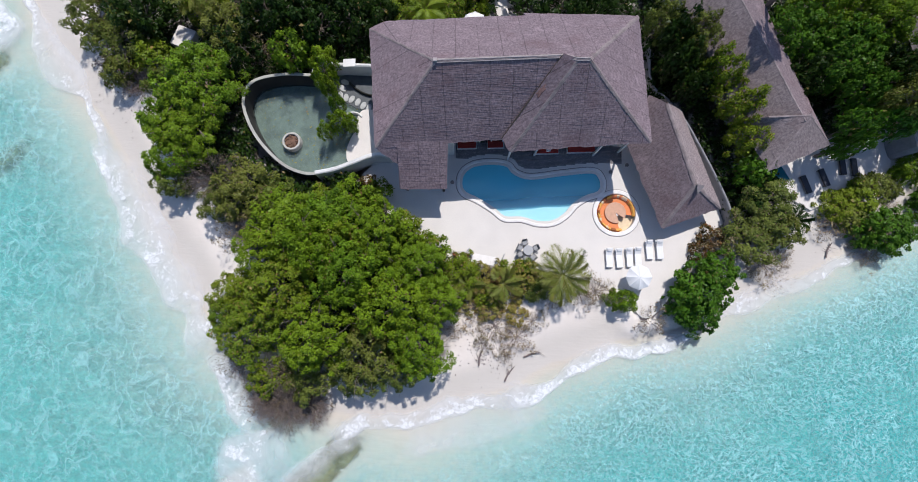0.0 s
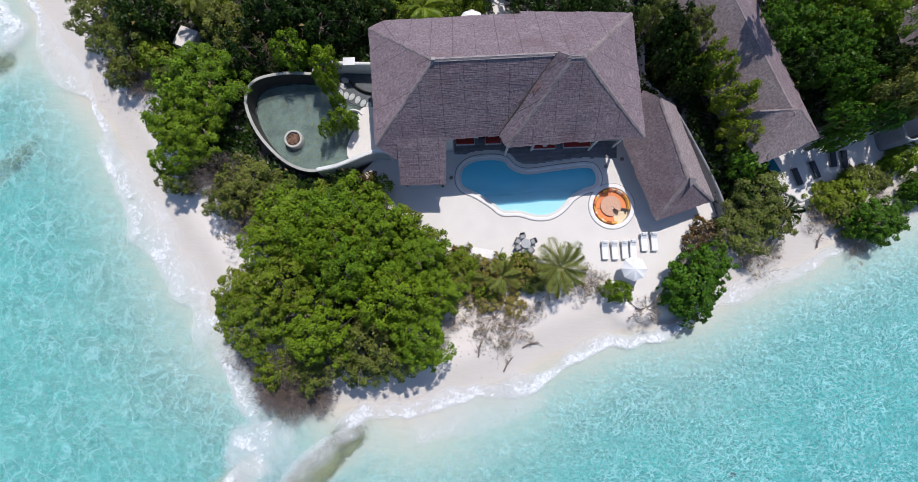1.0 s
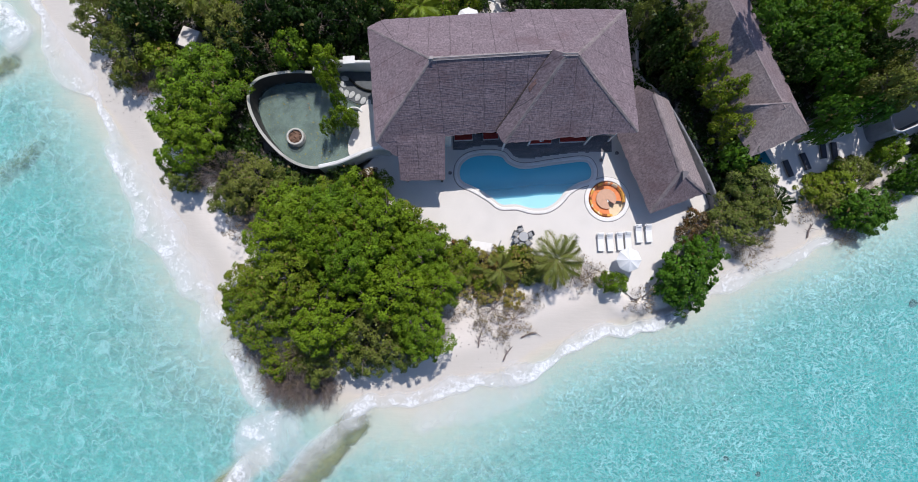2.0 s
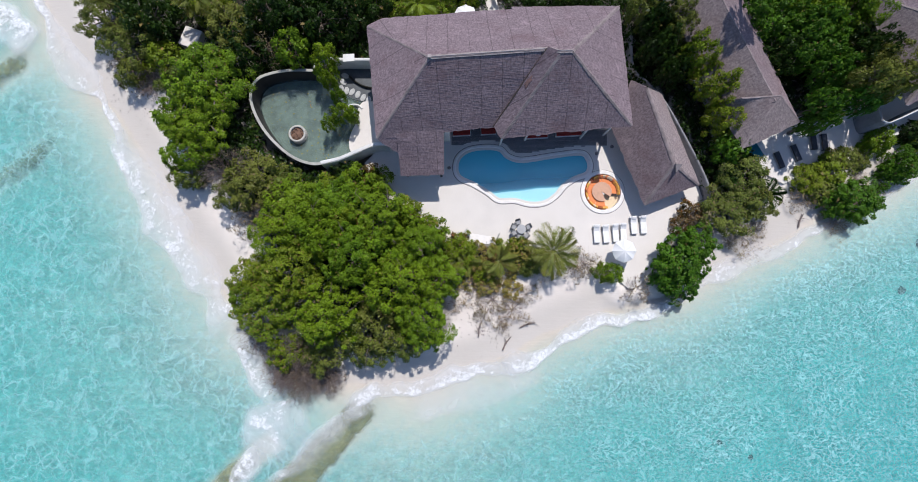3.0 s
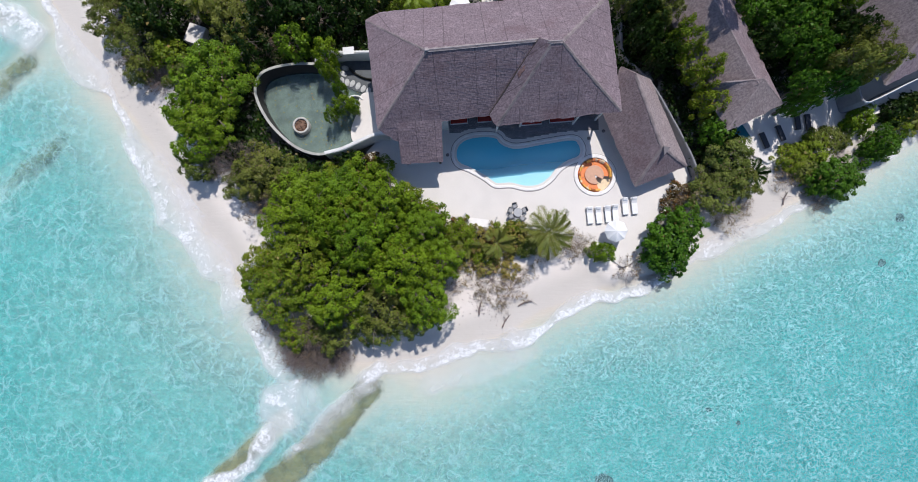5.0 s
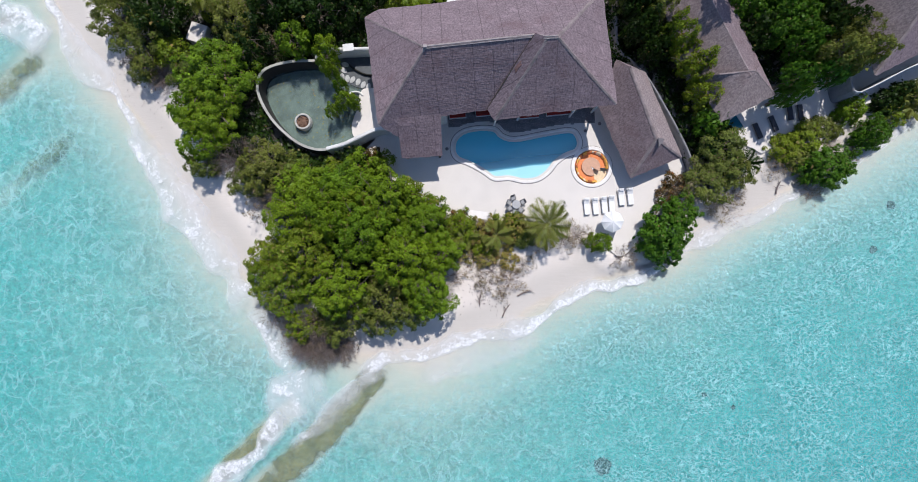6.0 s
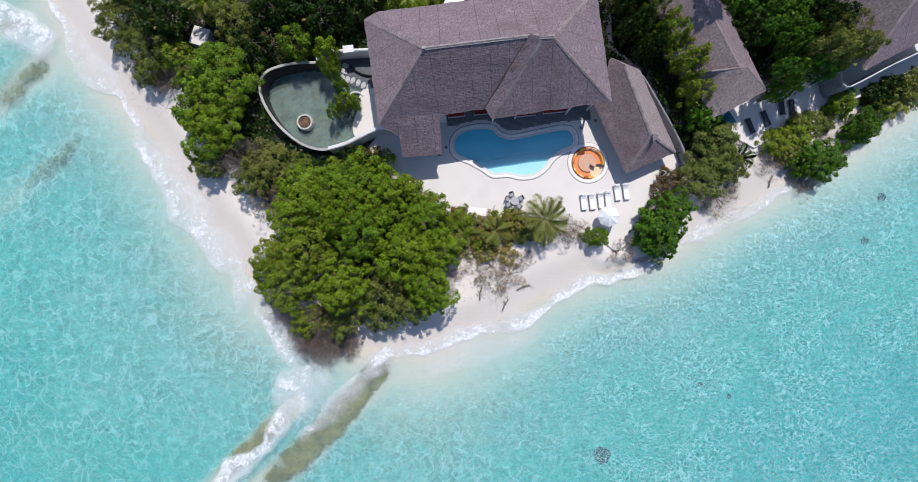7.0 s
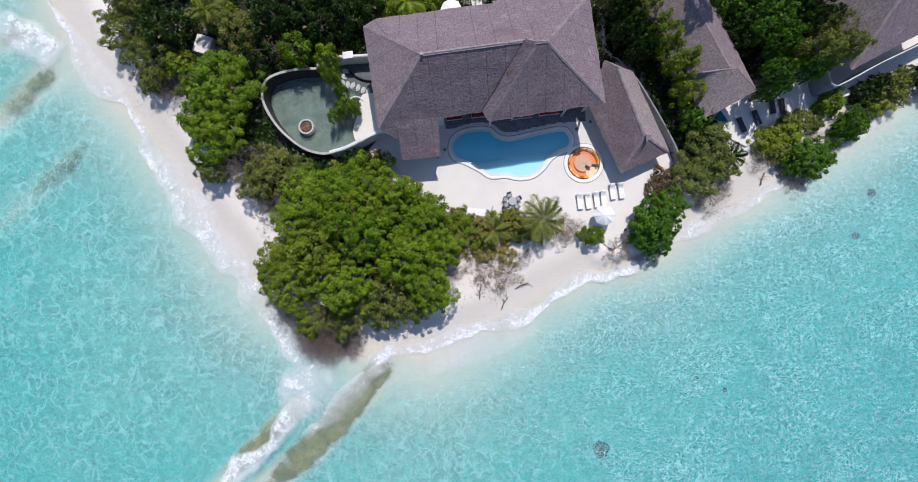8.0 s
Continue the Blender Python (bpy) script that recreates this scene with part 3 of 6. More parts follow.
# the first three dark trees are added to shade the garden wall
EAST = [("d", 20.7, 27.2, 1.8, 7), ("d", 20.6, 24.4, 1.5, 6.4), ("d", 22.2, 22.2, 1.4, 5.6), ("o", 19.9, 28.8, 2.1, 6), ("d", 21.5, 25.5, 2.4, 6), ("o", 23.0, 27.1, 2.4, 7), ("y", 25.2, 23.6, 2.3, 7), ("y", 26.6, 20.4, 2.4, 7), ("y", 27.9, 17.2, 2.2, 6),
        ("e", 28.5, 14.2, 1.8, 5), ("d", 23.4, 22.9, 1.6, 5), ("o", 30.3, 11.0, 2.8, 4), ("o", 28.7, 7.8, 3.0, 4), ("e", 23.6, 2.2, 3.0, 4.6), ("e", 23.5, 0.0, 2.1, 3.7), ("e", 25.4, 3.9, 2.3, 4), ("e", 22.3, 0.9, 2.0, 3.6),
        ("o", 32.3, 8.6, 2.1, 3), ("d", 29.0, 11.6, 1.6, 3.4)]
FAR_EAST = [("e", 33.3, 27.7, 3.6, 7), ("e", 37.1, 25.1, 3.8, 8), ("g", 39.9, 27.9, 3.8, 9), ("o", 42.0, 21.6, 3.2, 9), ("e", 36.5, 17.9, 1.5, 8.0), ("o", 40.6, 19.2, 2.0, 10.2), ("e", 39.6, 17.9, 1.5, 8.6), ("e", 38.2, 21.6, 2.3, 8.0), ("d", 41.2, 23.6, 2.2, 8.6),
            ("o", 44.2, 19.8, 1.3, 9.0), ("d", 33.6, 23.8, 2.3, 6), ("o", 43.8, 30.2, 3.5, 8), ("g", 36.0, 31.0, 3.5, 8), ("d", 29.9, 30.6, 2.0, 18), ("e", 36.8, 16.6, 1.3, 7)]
FRINGE = [("y", 38.6, 11.3, 2.1, 2.0), ("y", 40.6, 12.3, 1.9, 1.9), ("o", 39.9, 10.3, 1.9, 1.8), ("e", 43.2, 8.7, 2.6, 3.4), ("e", 41.6, 9.0, 1.9, 2.6), ("e", 44.9, 9.4, 1.6, 2.4), ("o", 42.6, 13.6, 1.6, 1.8), ("o", 41.0, 13.3, 1.2, 1.4),
          ("g", 46.3, 15.6, 1.5, 2.4), ("g", 45.2, 15.0, 1.1, 1.9), ("e", 49.0, 12.9, 2.1, 3.0), ("e", 48.0, 11.9, 1.5, 2.2), ("o", 44.6, 13.2, 1.0, 1.3), ("y", 51.6, 15.0, 1.6, 1.6), ("o", 54.0, 16.9, 2.0, 2.8), ("d", 50.6, 16.6, 1.6, 2.2), ("d", 58.0, 18.0, 2.1, 3.2),
          ("d", 52.6, 17.6, 1.4, 2.2), ("o", 55.6, 18.2, 1.5, 2.2)]
DRY = [("t", -16.8, -8.6, 3.2, 3.2), ("t", -14.2, -9.4, 2.4, 2.6), ("t", -18.8, -8.2, 2.4, 2.8), ("t", -16.4, -10.5, 2.5, 2.4), ("t", -13.6, -10.3, 1.9, 2.0), ("t", -18.2, -9.9, 2.0, 2.2), ("t", -20.6, -5.4, 2.1, 5.0), ("t", -15.6, -7.0, 2.1, 5.4), ("t", -24.4, 11.8, 2.6, 5), ("b", -21.7, 6.5, 2.4, 4), ("b", -21.5, 25.7, 2.7, 4),
       ("b", 4.0, -2.0, 2.4, 0.9), ("b", 6.0, -3.0, 1.9, 0.8), ("b", 1.9, -0.4, 2.0, 0.9), ("b", 12.3, 1.7, 1.6, 2), ("b", 25.8, 6.4, 2.0, 3), ("b", 19.4, -0.8, 1.6, 2.5),
       ("b", 31.3, 5.1, 2.0, 1.5), ("b", 37.7, 9.2, 1.6, 1.4), ("b", 42.0, 6.6, 1.8, 0.9), ("b", 44.6, 11.6, 1.2, 0.9), ("b", 47.0, 10.4, 1.1, 0.7), ("t", -33.4, 21.8, 1.8, 3), ("t", -36.4, 23.8, 1.7, 3.2), ("b", 2.6, -3.6, 1.0, 0.7), ("b", 4.9, -4.8, 0.9, 0.6), ("b", 7.6, -1.2, 1.3, 0.9), ("b", 9.4, 0.8, 1.4, 1.1), ("b", -0.2, -2.4, 1.0, 0.8),
       ("b", 30.0, 4.6, 1.2, 0.7), ("b", 33.2, 6.0, 1.2, 0.7)]
WOODED = GROVE + WEST + NORTH + HEDGE + EAST + FAR_EAST + FRINGE

# rock ridges: line, width, height of the top, label, seed
REEFS = [([(-7.6, -12.0), (-9.6, -13.4), (-12.6, -16.3), (-16.2, -20.1), (-19.6, -23.2), (-24.6, -26.8), (-31, -31)], 5.0, -0.26, "olive-brown ridge of beach rock awash", 21),
         ([(-20.2, -17.2), (-22.6, -19.2), (-25.6, -21.9), (-28.8, -24.8), (-33.5, -29)], 3.6, -0.24, "dark broken beach rock beside a channel", 22),
         ([(-47.0, 27.2), (-49.4, 25.6), (-52.0, 24.0), (-56.2, 20.8), (-61, 17.5)], 5.4, -0.30, "olive rock ledge under shallow water", 23, 0.66),
         ([(-43.2, 18.4), (-46.0, 16.0), (-49.2, 13.6), (-53, 10.6), (-58, 6.6)], 3.6, -0.70, "dark streak of sunken rock on the seabed", 24, 0.66),
         ([(-47.0, 13.0), (-50.4, 10.6), (-55, 7.2)], 1.4, -0.9, "thin dark streak of sunken rock on the seabed", 26, 0.6),
         ([(-50.5, 31.8), (-54.5, 30.4), (-60, 28.5)], 4.2, -0.30, "olive rock patch in the surf", 25)]


# ---- ground and sea ----
def lines(core, far):
    fine = np.arange(core[0], core[1] + 0.01, 0.6)
    out = np.array([2, 5, 10, 18, 30, 50, 90, 160, 300, 600, 1200, far])
    return np.concatenate([core[0] - out[::-1], fine, core[1] + out])


gx, gy = lines((-64, 66), 2400), lines((-40, 44), 2400)
GX, GY = (a.ravel() for a in np.meshgrid(gx, gy))
shore_way = away(GX, GY, ISLAND)
uneven = np.array([noise.noise((x * 0.16, y * 0.16, 0)) * 0.6 + noise.noise((x * 0.5, y * 0.5, 3)) * 0.25 for x, y in zip(GX, GY)])


def height(d, rough):
    """The ground's height by its distance from the shoreline, inland positive."""
    land = 0.78 * smooth(-0.5, 7.0, d) + 0.10 * smooth(4, 12, d)
    return np.where(d > 0, land - 0.03, -0.06 * np.clip(-d, 0, 5) - 0.03) + rough * 0.10 * smooth(-1, 1, np.abs(d))


def seabed_slope(d, steps):
    """Depth by distance from the shoreline: slopes over the first 5 m, to 12 m, to 40 m and beyond."""
    return sum(k * np.clip(d - a, 0, b - a) for k, (a, b) in zip(steps, ((0, 5), (5, 12), (12, 40), (40, 300))))


GZ = height(shore_way, uneven)
# a steep western shore, a flat sandbar off the point, and a south-east side that falls away far out
out = -shore_way
west, bar, east = seabed_slope(out, (0.085, 0.12, 0.047, 0.012)), seabed_slope(out, (0.05, 0.08, 0.12, 0.02)), seabed_slope(out, (0.10, 0.18, 0.10, 0.02))
side = smooth(-14, 14, GX + 0.4 * GY)
near_point = np.exp(-(((GX + 4) / 13) ** 2 + ((GY + 14) / 12) ** 2))
deep = west + (east - west) * side
deep = deep + (bar - deep) * near_point
tip = np.exp(-(((GX + 18) / 7) ** 2 + ((GY + 13) / 6) ** 2))
deep = deep + (bar * 2.2 - deep) * np.clip(1.1 * tip, 0, 1)
GZ = np.where(shore_way < 0, -deep - 0.03 + uneven * 0.10 * smooth(-1, 1, out), GZ)
# sand banked up against the terrace
deck_way = away(GX, GY, DECK)
GZ = np.where((deck_way < 0) & (deck_way > -2.6) & (shore_way > 0.4), np.maximum(GZ, 0.95 + 0.30 * deck_way), GZ)
for hole in (POOL, circle(PIT, 2.2), POND_AREA):
    GZ = np.where(away(GX, GY, hole) > -0.9, -1.6, GZ)
# mask of leaf-strewn ground that is coloured as if in deep tree shade
litter_shade = np.zeros(GX.shape)
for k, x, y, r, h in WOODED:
    litter_shade = np.maximum(litter_shade, smooth(r * 0.95, r * 0.6, np.hypot(GX - x, GY - y)) if h > 2 else 0)
# the same shade colour for whole woods and the gap beside the garden wall
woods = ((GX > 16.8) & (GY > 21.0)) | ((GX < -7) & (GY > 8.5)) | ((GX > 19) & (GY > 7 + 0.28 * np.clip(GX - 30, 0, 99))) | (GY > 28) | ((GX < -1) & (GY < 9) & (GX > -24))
litter_shade = np.maximum(litter_shade, smooth(29, 32, GY) * smooth(9, 13, shore_way))
litter_shade = np.maximum(litter_shade, woods * smooth(6.0, 8.0, shore_way + 1.5 * uneven))
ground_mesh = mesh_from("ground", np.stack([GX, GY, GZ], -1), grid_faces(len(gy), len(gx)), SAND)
set_attribute(ground_mesh, "litter_shade", litter_shade)
set_attribute(ground_mesh, "rise", GZ)
ground_mesh.polygons.foreach_set("use_smooth", np.ones(len(ground_mesh.polygons), bool))
tagged(new("ground", ground_mesh), "white coral sand island sloping under a shallow lagoon", "ground", kind="structure")

wet = shore_way < 2.5
index = np.cumsum(wet) - 1
faces = grid_faces(len(gy), len(gx))
faces = faces[wet[faces].all(1)]
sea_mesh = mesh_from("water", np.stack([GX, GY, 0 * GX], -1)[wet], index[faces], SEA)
water_depth = np.clip(-GZ[wet], 0, 7)
for line, width, top, *rest in REEFS:
    over = smooth(0.52 * width, 0.28 * width, away(GX[wet], GY[wet], line, False))
    water_depth = water_depth + (np.minimum(water_depth, 0.12 - 0.9 * (top + 0.15)) - water_depth) * over
set_attribute(sea_mesh, "depth", water_depth)
set_attribute(sea_mesh, "breeze", side[wet])
sea_mesh.polygons.foreach_set("use_smooth", np.ones(len(sea_mesh.polygons), bool))
tagged(new("water", sea_mesh), "clear turquoise lagoon water rippling over pale sand", "sea", kind="structure")


def wash(line, width, z, label, seed, strength=1.0):
    """A sheet of broken foam along a line: a bright scalloped front to seaward, lace behind it."""
    verts, edge, cols = [], [], 15
    fine = curve_through(line, 20)
    for i, ((x, y), (u, v)) in enumerate(zip(fine, offset(fine, 1.0, False))):
        w = 2.1 * width * (0.8 + 0.9 * noise.noise((x * 0.22, y * 0.22, seed)))
        shift = 1.1 * noise.noise((x * 0.16, y * 0.16, seed + 9)) + 0.35 * noise.noise((x * 0.6, y * 0.6, seed + 4))
        ends = min(1, i / 14, (len(fine) - 1 - i) / 14)
        for k in range(cols):
            f = k / (cols - 1)
            s = shift + (f - 0.5) * w
            verts.append((x + (u - x) * s, y + (v - y) * s, z))
            front = math.exp(-((f - 0.76) / 0.13) ** 2)
            edge.append(strength * ends * (0.80 * math.sin(math.pi * f ** 1.1) ** 0.7 + 0.26 * front) * smooth(1.0, 0.88, f))
    me = mesh_from("foam", verts, grid_faces(len(fine), cols), FOAM)
    set_attribute(me, "edge", edge)
    tagged(new("foam", me), label, "foam", "wave wash along the beach", "stuff")


wash([(-51, 40), (-48.6, 33.4), (-46.2, 28.4), (-43.0, 23.9), (-39.6, 19.2), (-36.6, 14.6)], 2.3, 0.10, "white sea foam where a wave meets the beach", 1, 0.9)
wash([(-38.0, 17.2), (-35.6, 12.9), (-32.0, 7.0), (-29.0, 2.2), (-26.0, -1.6), (-23.8, -5.2)], 2.7, 0.12, "long white scalloped line of swash foam", 2, 0.85)
wash([(-24.2, -4.2), (-22.4, -7.8), (-20.4, -10.8), (-18.6, -13.0)], 1.9, 0.07, "thin broken foam at the sand point", 3, 0.9)
wash([(-12.4, -13.4), (-9.6, -12.3), (-6.4, -11.5), (-2, -10.4), (2.0, -9.5), (6.0, -8.5)], 1.25, 0.10, "white foam curling over the sand point", 4, 1.0)
wash([(4.4, -9.0), (8.0, -7.7), (11.6, -5.9), (14.4, -4.7), (17.2, -3.8), (20.0, -3.0), (22.6, -2.4)], 1.5, 0.11, "broad sheet of white swash on wet sand", 12, 1.0)
wash([(20, -2.7), (24, -1.6), (30, 1.3), (37, 4.8), (43, 7.8), (50, 11.6), (58, 16.2)], 1.1, 0.05, "faint foam edge under overhanging bushes", 6, 0.6)
wash([(-16.4, -12.4), (-18.0, -14.4), (-19.8, -16.6), (-21.8, -19.0)], 3.4, 0.05, "white broken water stirred up beside the sand point", 10, 0.78)
wash([(-6.0, -13.4), (-2, -12.6), (4, -10.8), (11, -8.4)], 2.2, 0.02, "milky shallow water behind breaking waves", 11, 0.45)


seabed = lambda x, y: float(GZ[np.argmin((GX - x) ** 2 + (GY - y) ** 2)])


def reef(line, width, top, label, seed, solid=1.0):
    """A low ridge of beach rock, awash."""
    verts, edge, cols = [], [], 13
    fine = curve_through(line, 14)
    for i, ((x, y), (u, v)) in enumerate(zip(fine, offset(fine, 1.0, False))):
        w = width * (0.9 + 0.6 * noise.noise((x * 0.2, y * 0.2, seed)))
        ends = min(1, i / 22, (len(fine) - 1 - i) / 22)
        w *= 0.3 + 0.7 * ends
        for k in range(cols):
            f = k / (cols - 1)
            px, py = x + (u - x) * (f - 0.5) * w, y + (v - y) * (f - 0.5) * w
            e = ends * math.sin(math.pi * f)
            z = top - 0.75 * (1 - e ** 0.5) + 0.22 * noise.fractal((px * 0.8, py * 0.8, seed), 0.8, 2.0, 4) * e
            verts.append((px, py, min(max(z, seabed(px, py) + 0.03 * e), -0.06)))
            edge.append(e * solid)
    me = mesh_from("reef", verts, grid_faces(len(fine), cols), REEF)
    set_attribute(me, "edge", edge)
    me.polygons.foreach_set("use_smooth", np.ones(len(me.polygons), bool))
    tagged(new("reef", me), label, "rock", "beach rock reefs", "stuff")


for row in REEFS:
    reef(*row)
wash([(-20.6, -17.4), (-22.6, -19.6), (-25.0, -22.2), (-28.2, -25.0), (-32, -28.5)], 2.0, 0.14, "white surf breaking over a rock ridge", 7)
wash([(-8.6, -12.4), (-11.4, -14.4), (-14.2, -16.9), (-17.2, -20.0), (-20.0, -22.4)], 1.4, 0.12, "lace of foam over a rock ridge", 8, 0.62)
wash([(-47.6, 27.6), (-50.4, 29.2), (-53.4, 31.4), (-57, 33.2)], 2.6, 0.1, "white surf over a rock patch", 9, 1.1)


def coral_head(x, y, z, r, seed):
    bm = bmesh.new()
    bmesh.ops.create_icosphere(bm, subdivisions=3, radius=r)
    for v in bm.verts:
        v.co *= 1 + 0.35 * noise.fractal(v.co * 2.4 + Vector((seed, 0, 0)), 0.8, 2.0, 4)
        v.co.z *= 0.5
    ob = part("coral_head", bm, CORAL)
    ob.location = (x, y, z)
    tagged(ob, "dark weedy coral head on the seabed", "coral", "coral heads on the seabed")


for i, (x, y, r) in enumerate([(16.7, -25.9, 0.95), (29.5, -17.8, 0.3), (33.0, -19.5, 0.28), (52.5, 4.5, 0.5), (50.6, -0.8, 0.45)]):
    coral_head(x, y, seabed(x, y) + r * 0.15, r, i)


# ---- terrace, pool and sunken lounge ----
deck = tagged(part("terrace", slab(bmesh.new(), DECK, 0.6, 1.0, [offset(POOL, 0.28), circle(PIT, 2.15)]), CEMENT),
              "broad off-white cement terrace beside the pool", "terrace", kind="structure")
outward = 1 if abs(away(np.array([3.2]), np.array([15.5]), offset(POOL, 0.3))[0]) < abs(away(np.array([3.2]), np.array([15.5]), POOL)[0]) else -1
pool = thing("swimming_pool", "free-form swimming pool with white stone coping and clear blue water", "pool")
part("coping", band(bmesh.new(), POOL, offset(POOL, 0.34 * outward), 0.9, 1.09), COPING, pool, "pale rounded stone coping")
part("outer_joint", band(bmesh.new(), offset(POOL, 0.33 * outward), offset(POOL, 0.41 * outward), 0.9, 1.02, bevel=0.01), EDGE, pool, "dark drain joint round the coping")
part("waterline", band(bmesh.new(), offset(POOL, -0.03 * outward), offset(POOL, 0.03 * outward), 0.70, 0.99, bevel=0.01), plain("waterline_tile", (0.20, 0.42, 0.55), 0.3, 0.8, 4), pool)


def pool_depth(x, y):
    """Shallow along the sunny side, deep towards the villa."""
    return 0.28 + (1.15 - 0.5 * smooth(4.6, 7.4, x)) * smooth(10.0, 12.4, y - 0.05 * x)


def basin():
    """Pool walls, and a floor that falls from a shallow shelf to a deep end."""
    x, y = np.arange(-1, 15.6, 0.3), np.arange(8, 15.8, 0.3)
    px, py = (a.ravel() for a in np.meshgrid(x, y))
    f = grid_faces(len(y), len(x))
    f = f[(away(px, py, POOL)[f] > -0.35).any(1)]
    n = len(px)
    ring = [(u, v, z) for z in (0.98, -0.9) for u, v in POOL]
    m = len(POOL)
    sides = [(n + i, n + (i + 1) % m, n + m + (i + 1) % m, n + m + i) for i in range(m)]
    verts = np.concatenate([np.stack([px, py, 0.93 - pool_depth(px, py)], -1), ring])
    used, back = np.unique(np.concatenate([f, sides]), return_inverse=True)
    return mesh_from("basin", verts[used], back.reshape(-1, 4), POOLTILE)


tagged(shared("basin", basin(), pool), "pale blue plaster basin")


def pool_surface():
    """The water's sheet, which knows the depth under it."""
    bm = bmesh.new()
    bm.faces.new([bm.verts.new((x, y, 0.93)) for x, y in offset(POOL, 0.01 * outward)])
    bmesh.ops.triangulate(bm, faces=bm.faces)
    for _ in range(4):
        bmesh.ops.subdivide_edges(bm, edges=[e for e in bm.edges if e.calc_length() > 0.5], cuts=1)
        bmesh.ops.triangulate(bm, faces=bm.faces)
    ob = part("pool_surface", bm, POOLWATER, pool, "clear blue water")
    set_attribute(ob.data, "depth", [float(pool_depth(v.co.x, v.co.y)) for v in ob.data.vertices])


pool_surface()


def lounge():
    x, y = PIT
    pit = thing("sunken_lounge", "round sunken lounge with orange seat cushions round a table", "seating pit")
    part("rim", lathe(bmesh.new(), [(1.98, 0.3), (1.98, 1.04), (2.04, 1.09), (2.36, 1.09), (2.42, 1.04), (2.42, 0.7)], x, y, 56), COPING, pit, "white rounded rim")
    part("rim_joint", lathe(bmesh.new(), [(2.42, 0.8), (2.42, 1.012), (2.47, 1.012), (2.47, 0.8)], x, y, 56), EDGE, pit)
    part("pit_floor", lathe(bmesh.new(), [(0.0, 0.32), (2.0, 0.32), (2.0, 0.2), (0, 0.2)], x, y, 48), CREAM, pit, "sandy beige floor")
    part("pit_bench", lathe(bmesh.new(), [(1.0, 0.3), (1.0, 0.6), (1.97, 0.6), (1.97, 0.3)], x, y, 40, radians(-8), radians(285)), PLASTER, pit)
    for a, b in ((-6, 42), (43, 91), (92, 140), (141, 189), (190, 238), (239, 283)):
        part("seat_cushion", lathe(bmesh.new(), [(0.98, 0.61), (0.96, 0.70), (1.02, 0.76), (1.86, 0.77), (1.94, 0.72), (1.95, 0.61)], x, y, 10, radians(a), radians(b)), ORANGE, pit, "orange seat cushion")
    rng = random.Random(4)
    for i in range(34):
        a = radians(-4 + 286 * i / 33)
        s = rng.uniform(0.36, 0.44)
        bm = bmesh.new()
        bmesh.ops.create_uvsphere(bm, u_segments=10, v_segments=6, radius=1)
        for v in bm.verts:
            sq = 1 / max(abs(v.co.x), abs(v.co.z), 0.55) ** 0.6
            v.co = Vector((v.co.x * s * 0.55 * sq, v.co.y * 0.085, v.co.z * s * 0.52 * sq))
        mat, word = rng.choice([(AMBER, "amber"), (AMBER, "amber"), (ORANGE, "orange"), (RUST, "rust-brown"), (CREAM, "cream")])
        ob = part("scatter_cushion", bm, mat, None, f"small {word} scatter cushion leaning on a pit rim")
        ob.matrix_basis = pose(x + 1.74 * math.cos(a), y + 1.74 * math.sin(a), 0.99, 0, 0, math.degrees(a) - 90 + rng.uniform(-14, 14)) @ pose(0, 0, 0, rng.uniform(-42, -20), 0, 0)
        tagged(ob, category="cushion", group="cushions round the sunken lounge")
    table = thing("round_table", "low round terracotta-topped table with a wedge cut out", "table")
    bm = bmesh.new()
    lathe(bm, [(0.0, 0.86), (1.06, 0.86), (1.1, 0.90), (1.06, 0.94), (0.0, 0.94)], x - 0.05, y + 0.05, 40, radians(-32), radians(290))
    part("table_top", bm, TERRAZZO, table)
    part("pedestal", lathe(bmesh.new(), [(0.0, 0.32), (0.35, 0.32), (0.30, 0.6), (0.4, 0.87), (0, 0.87)], x - 0.05, y + 0.05, 20), COPING, table, "white plinth")


lounge()


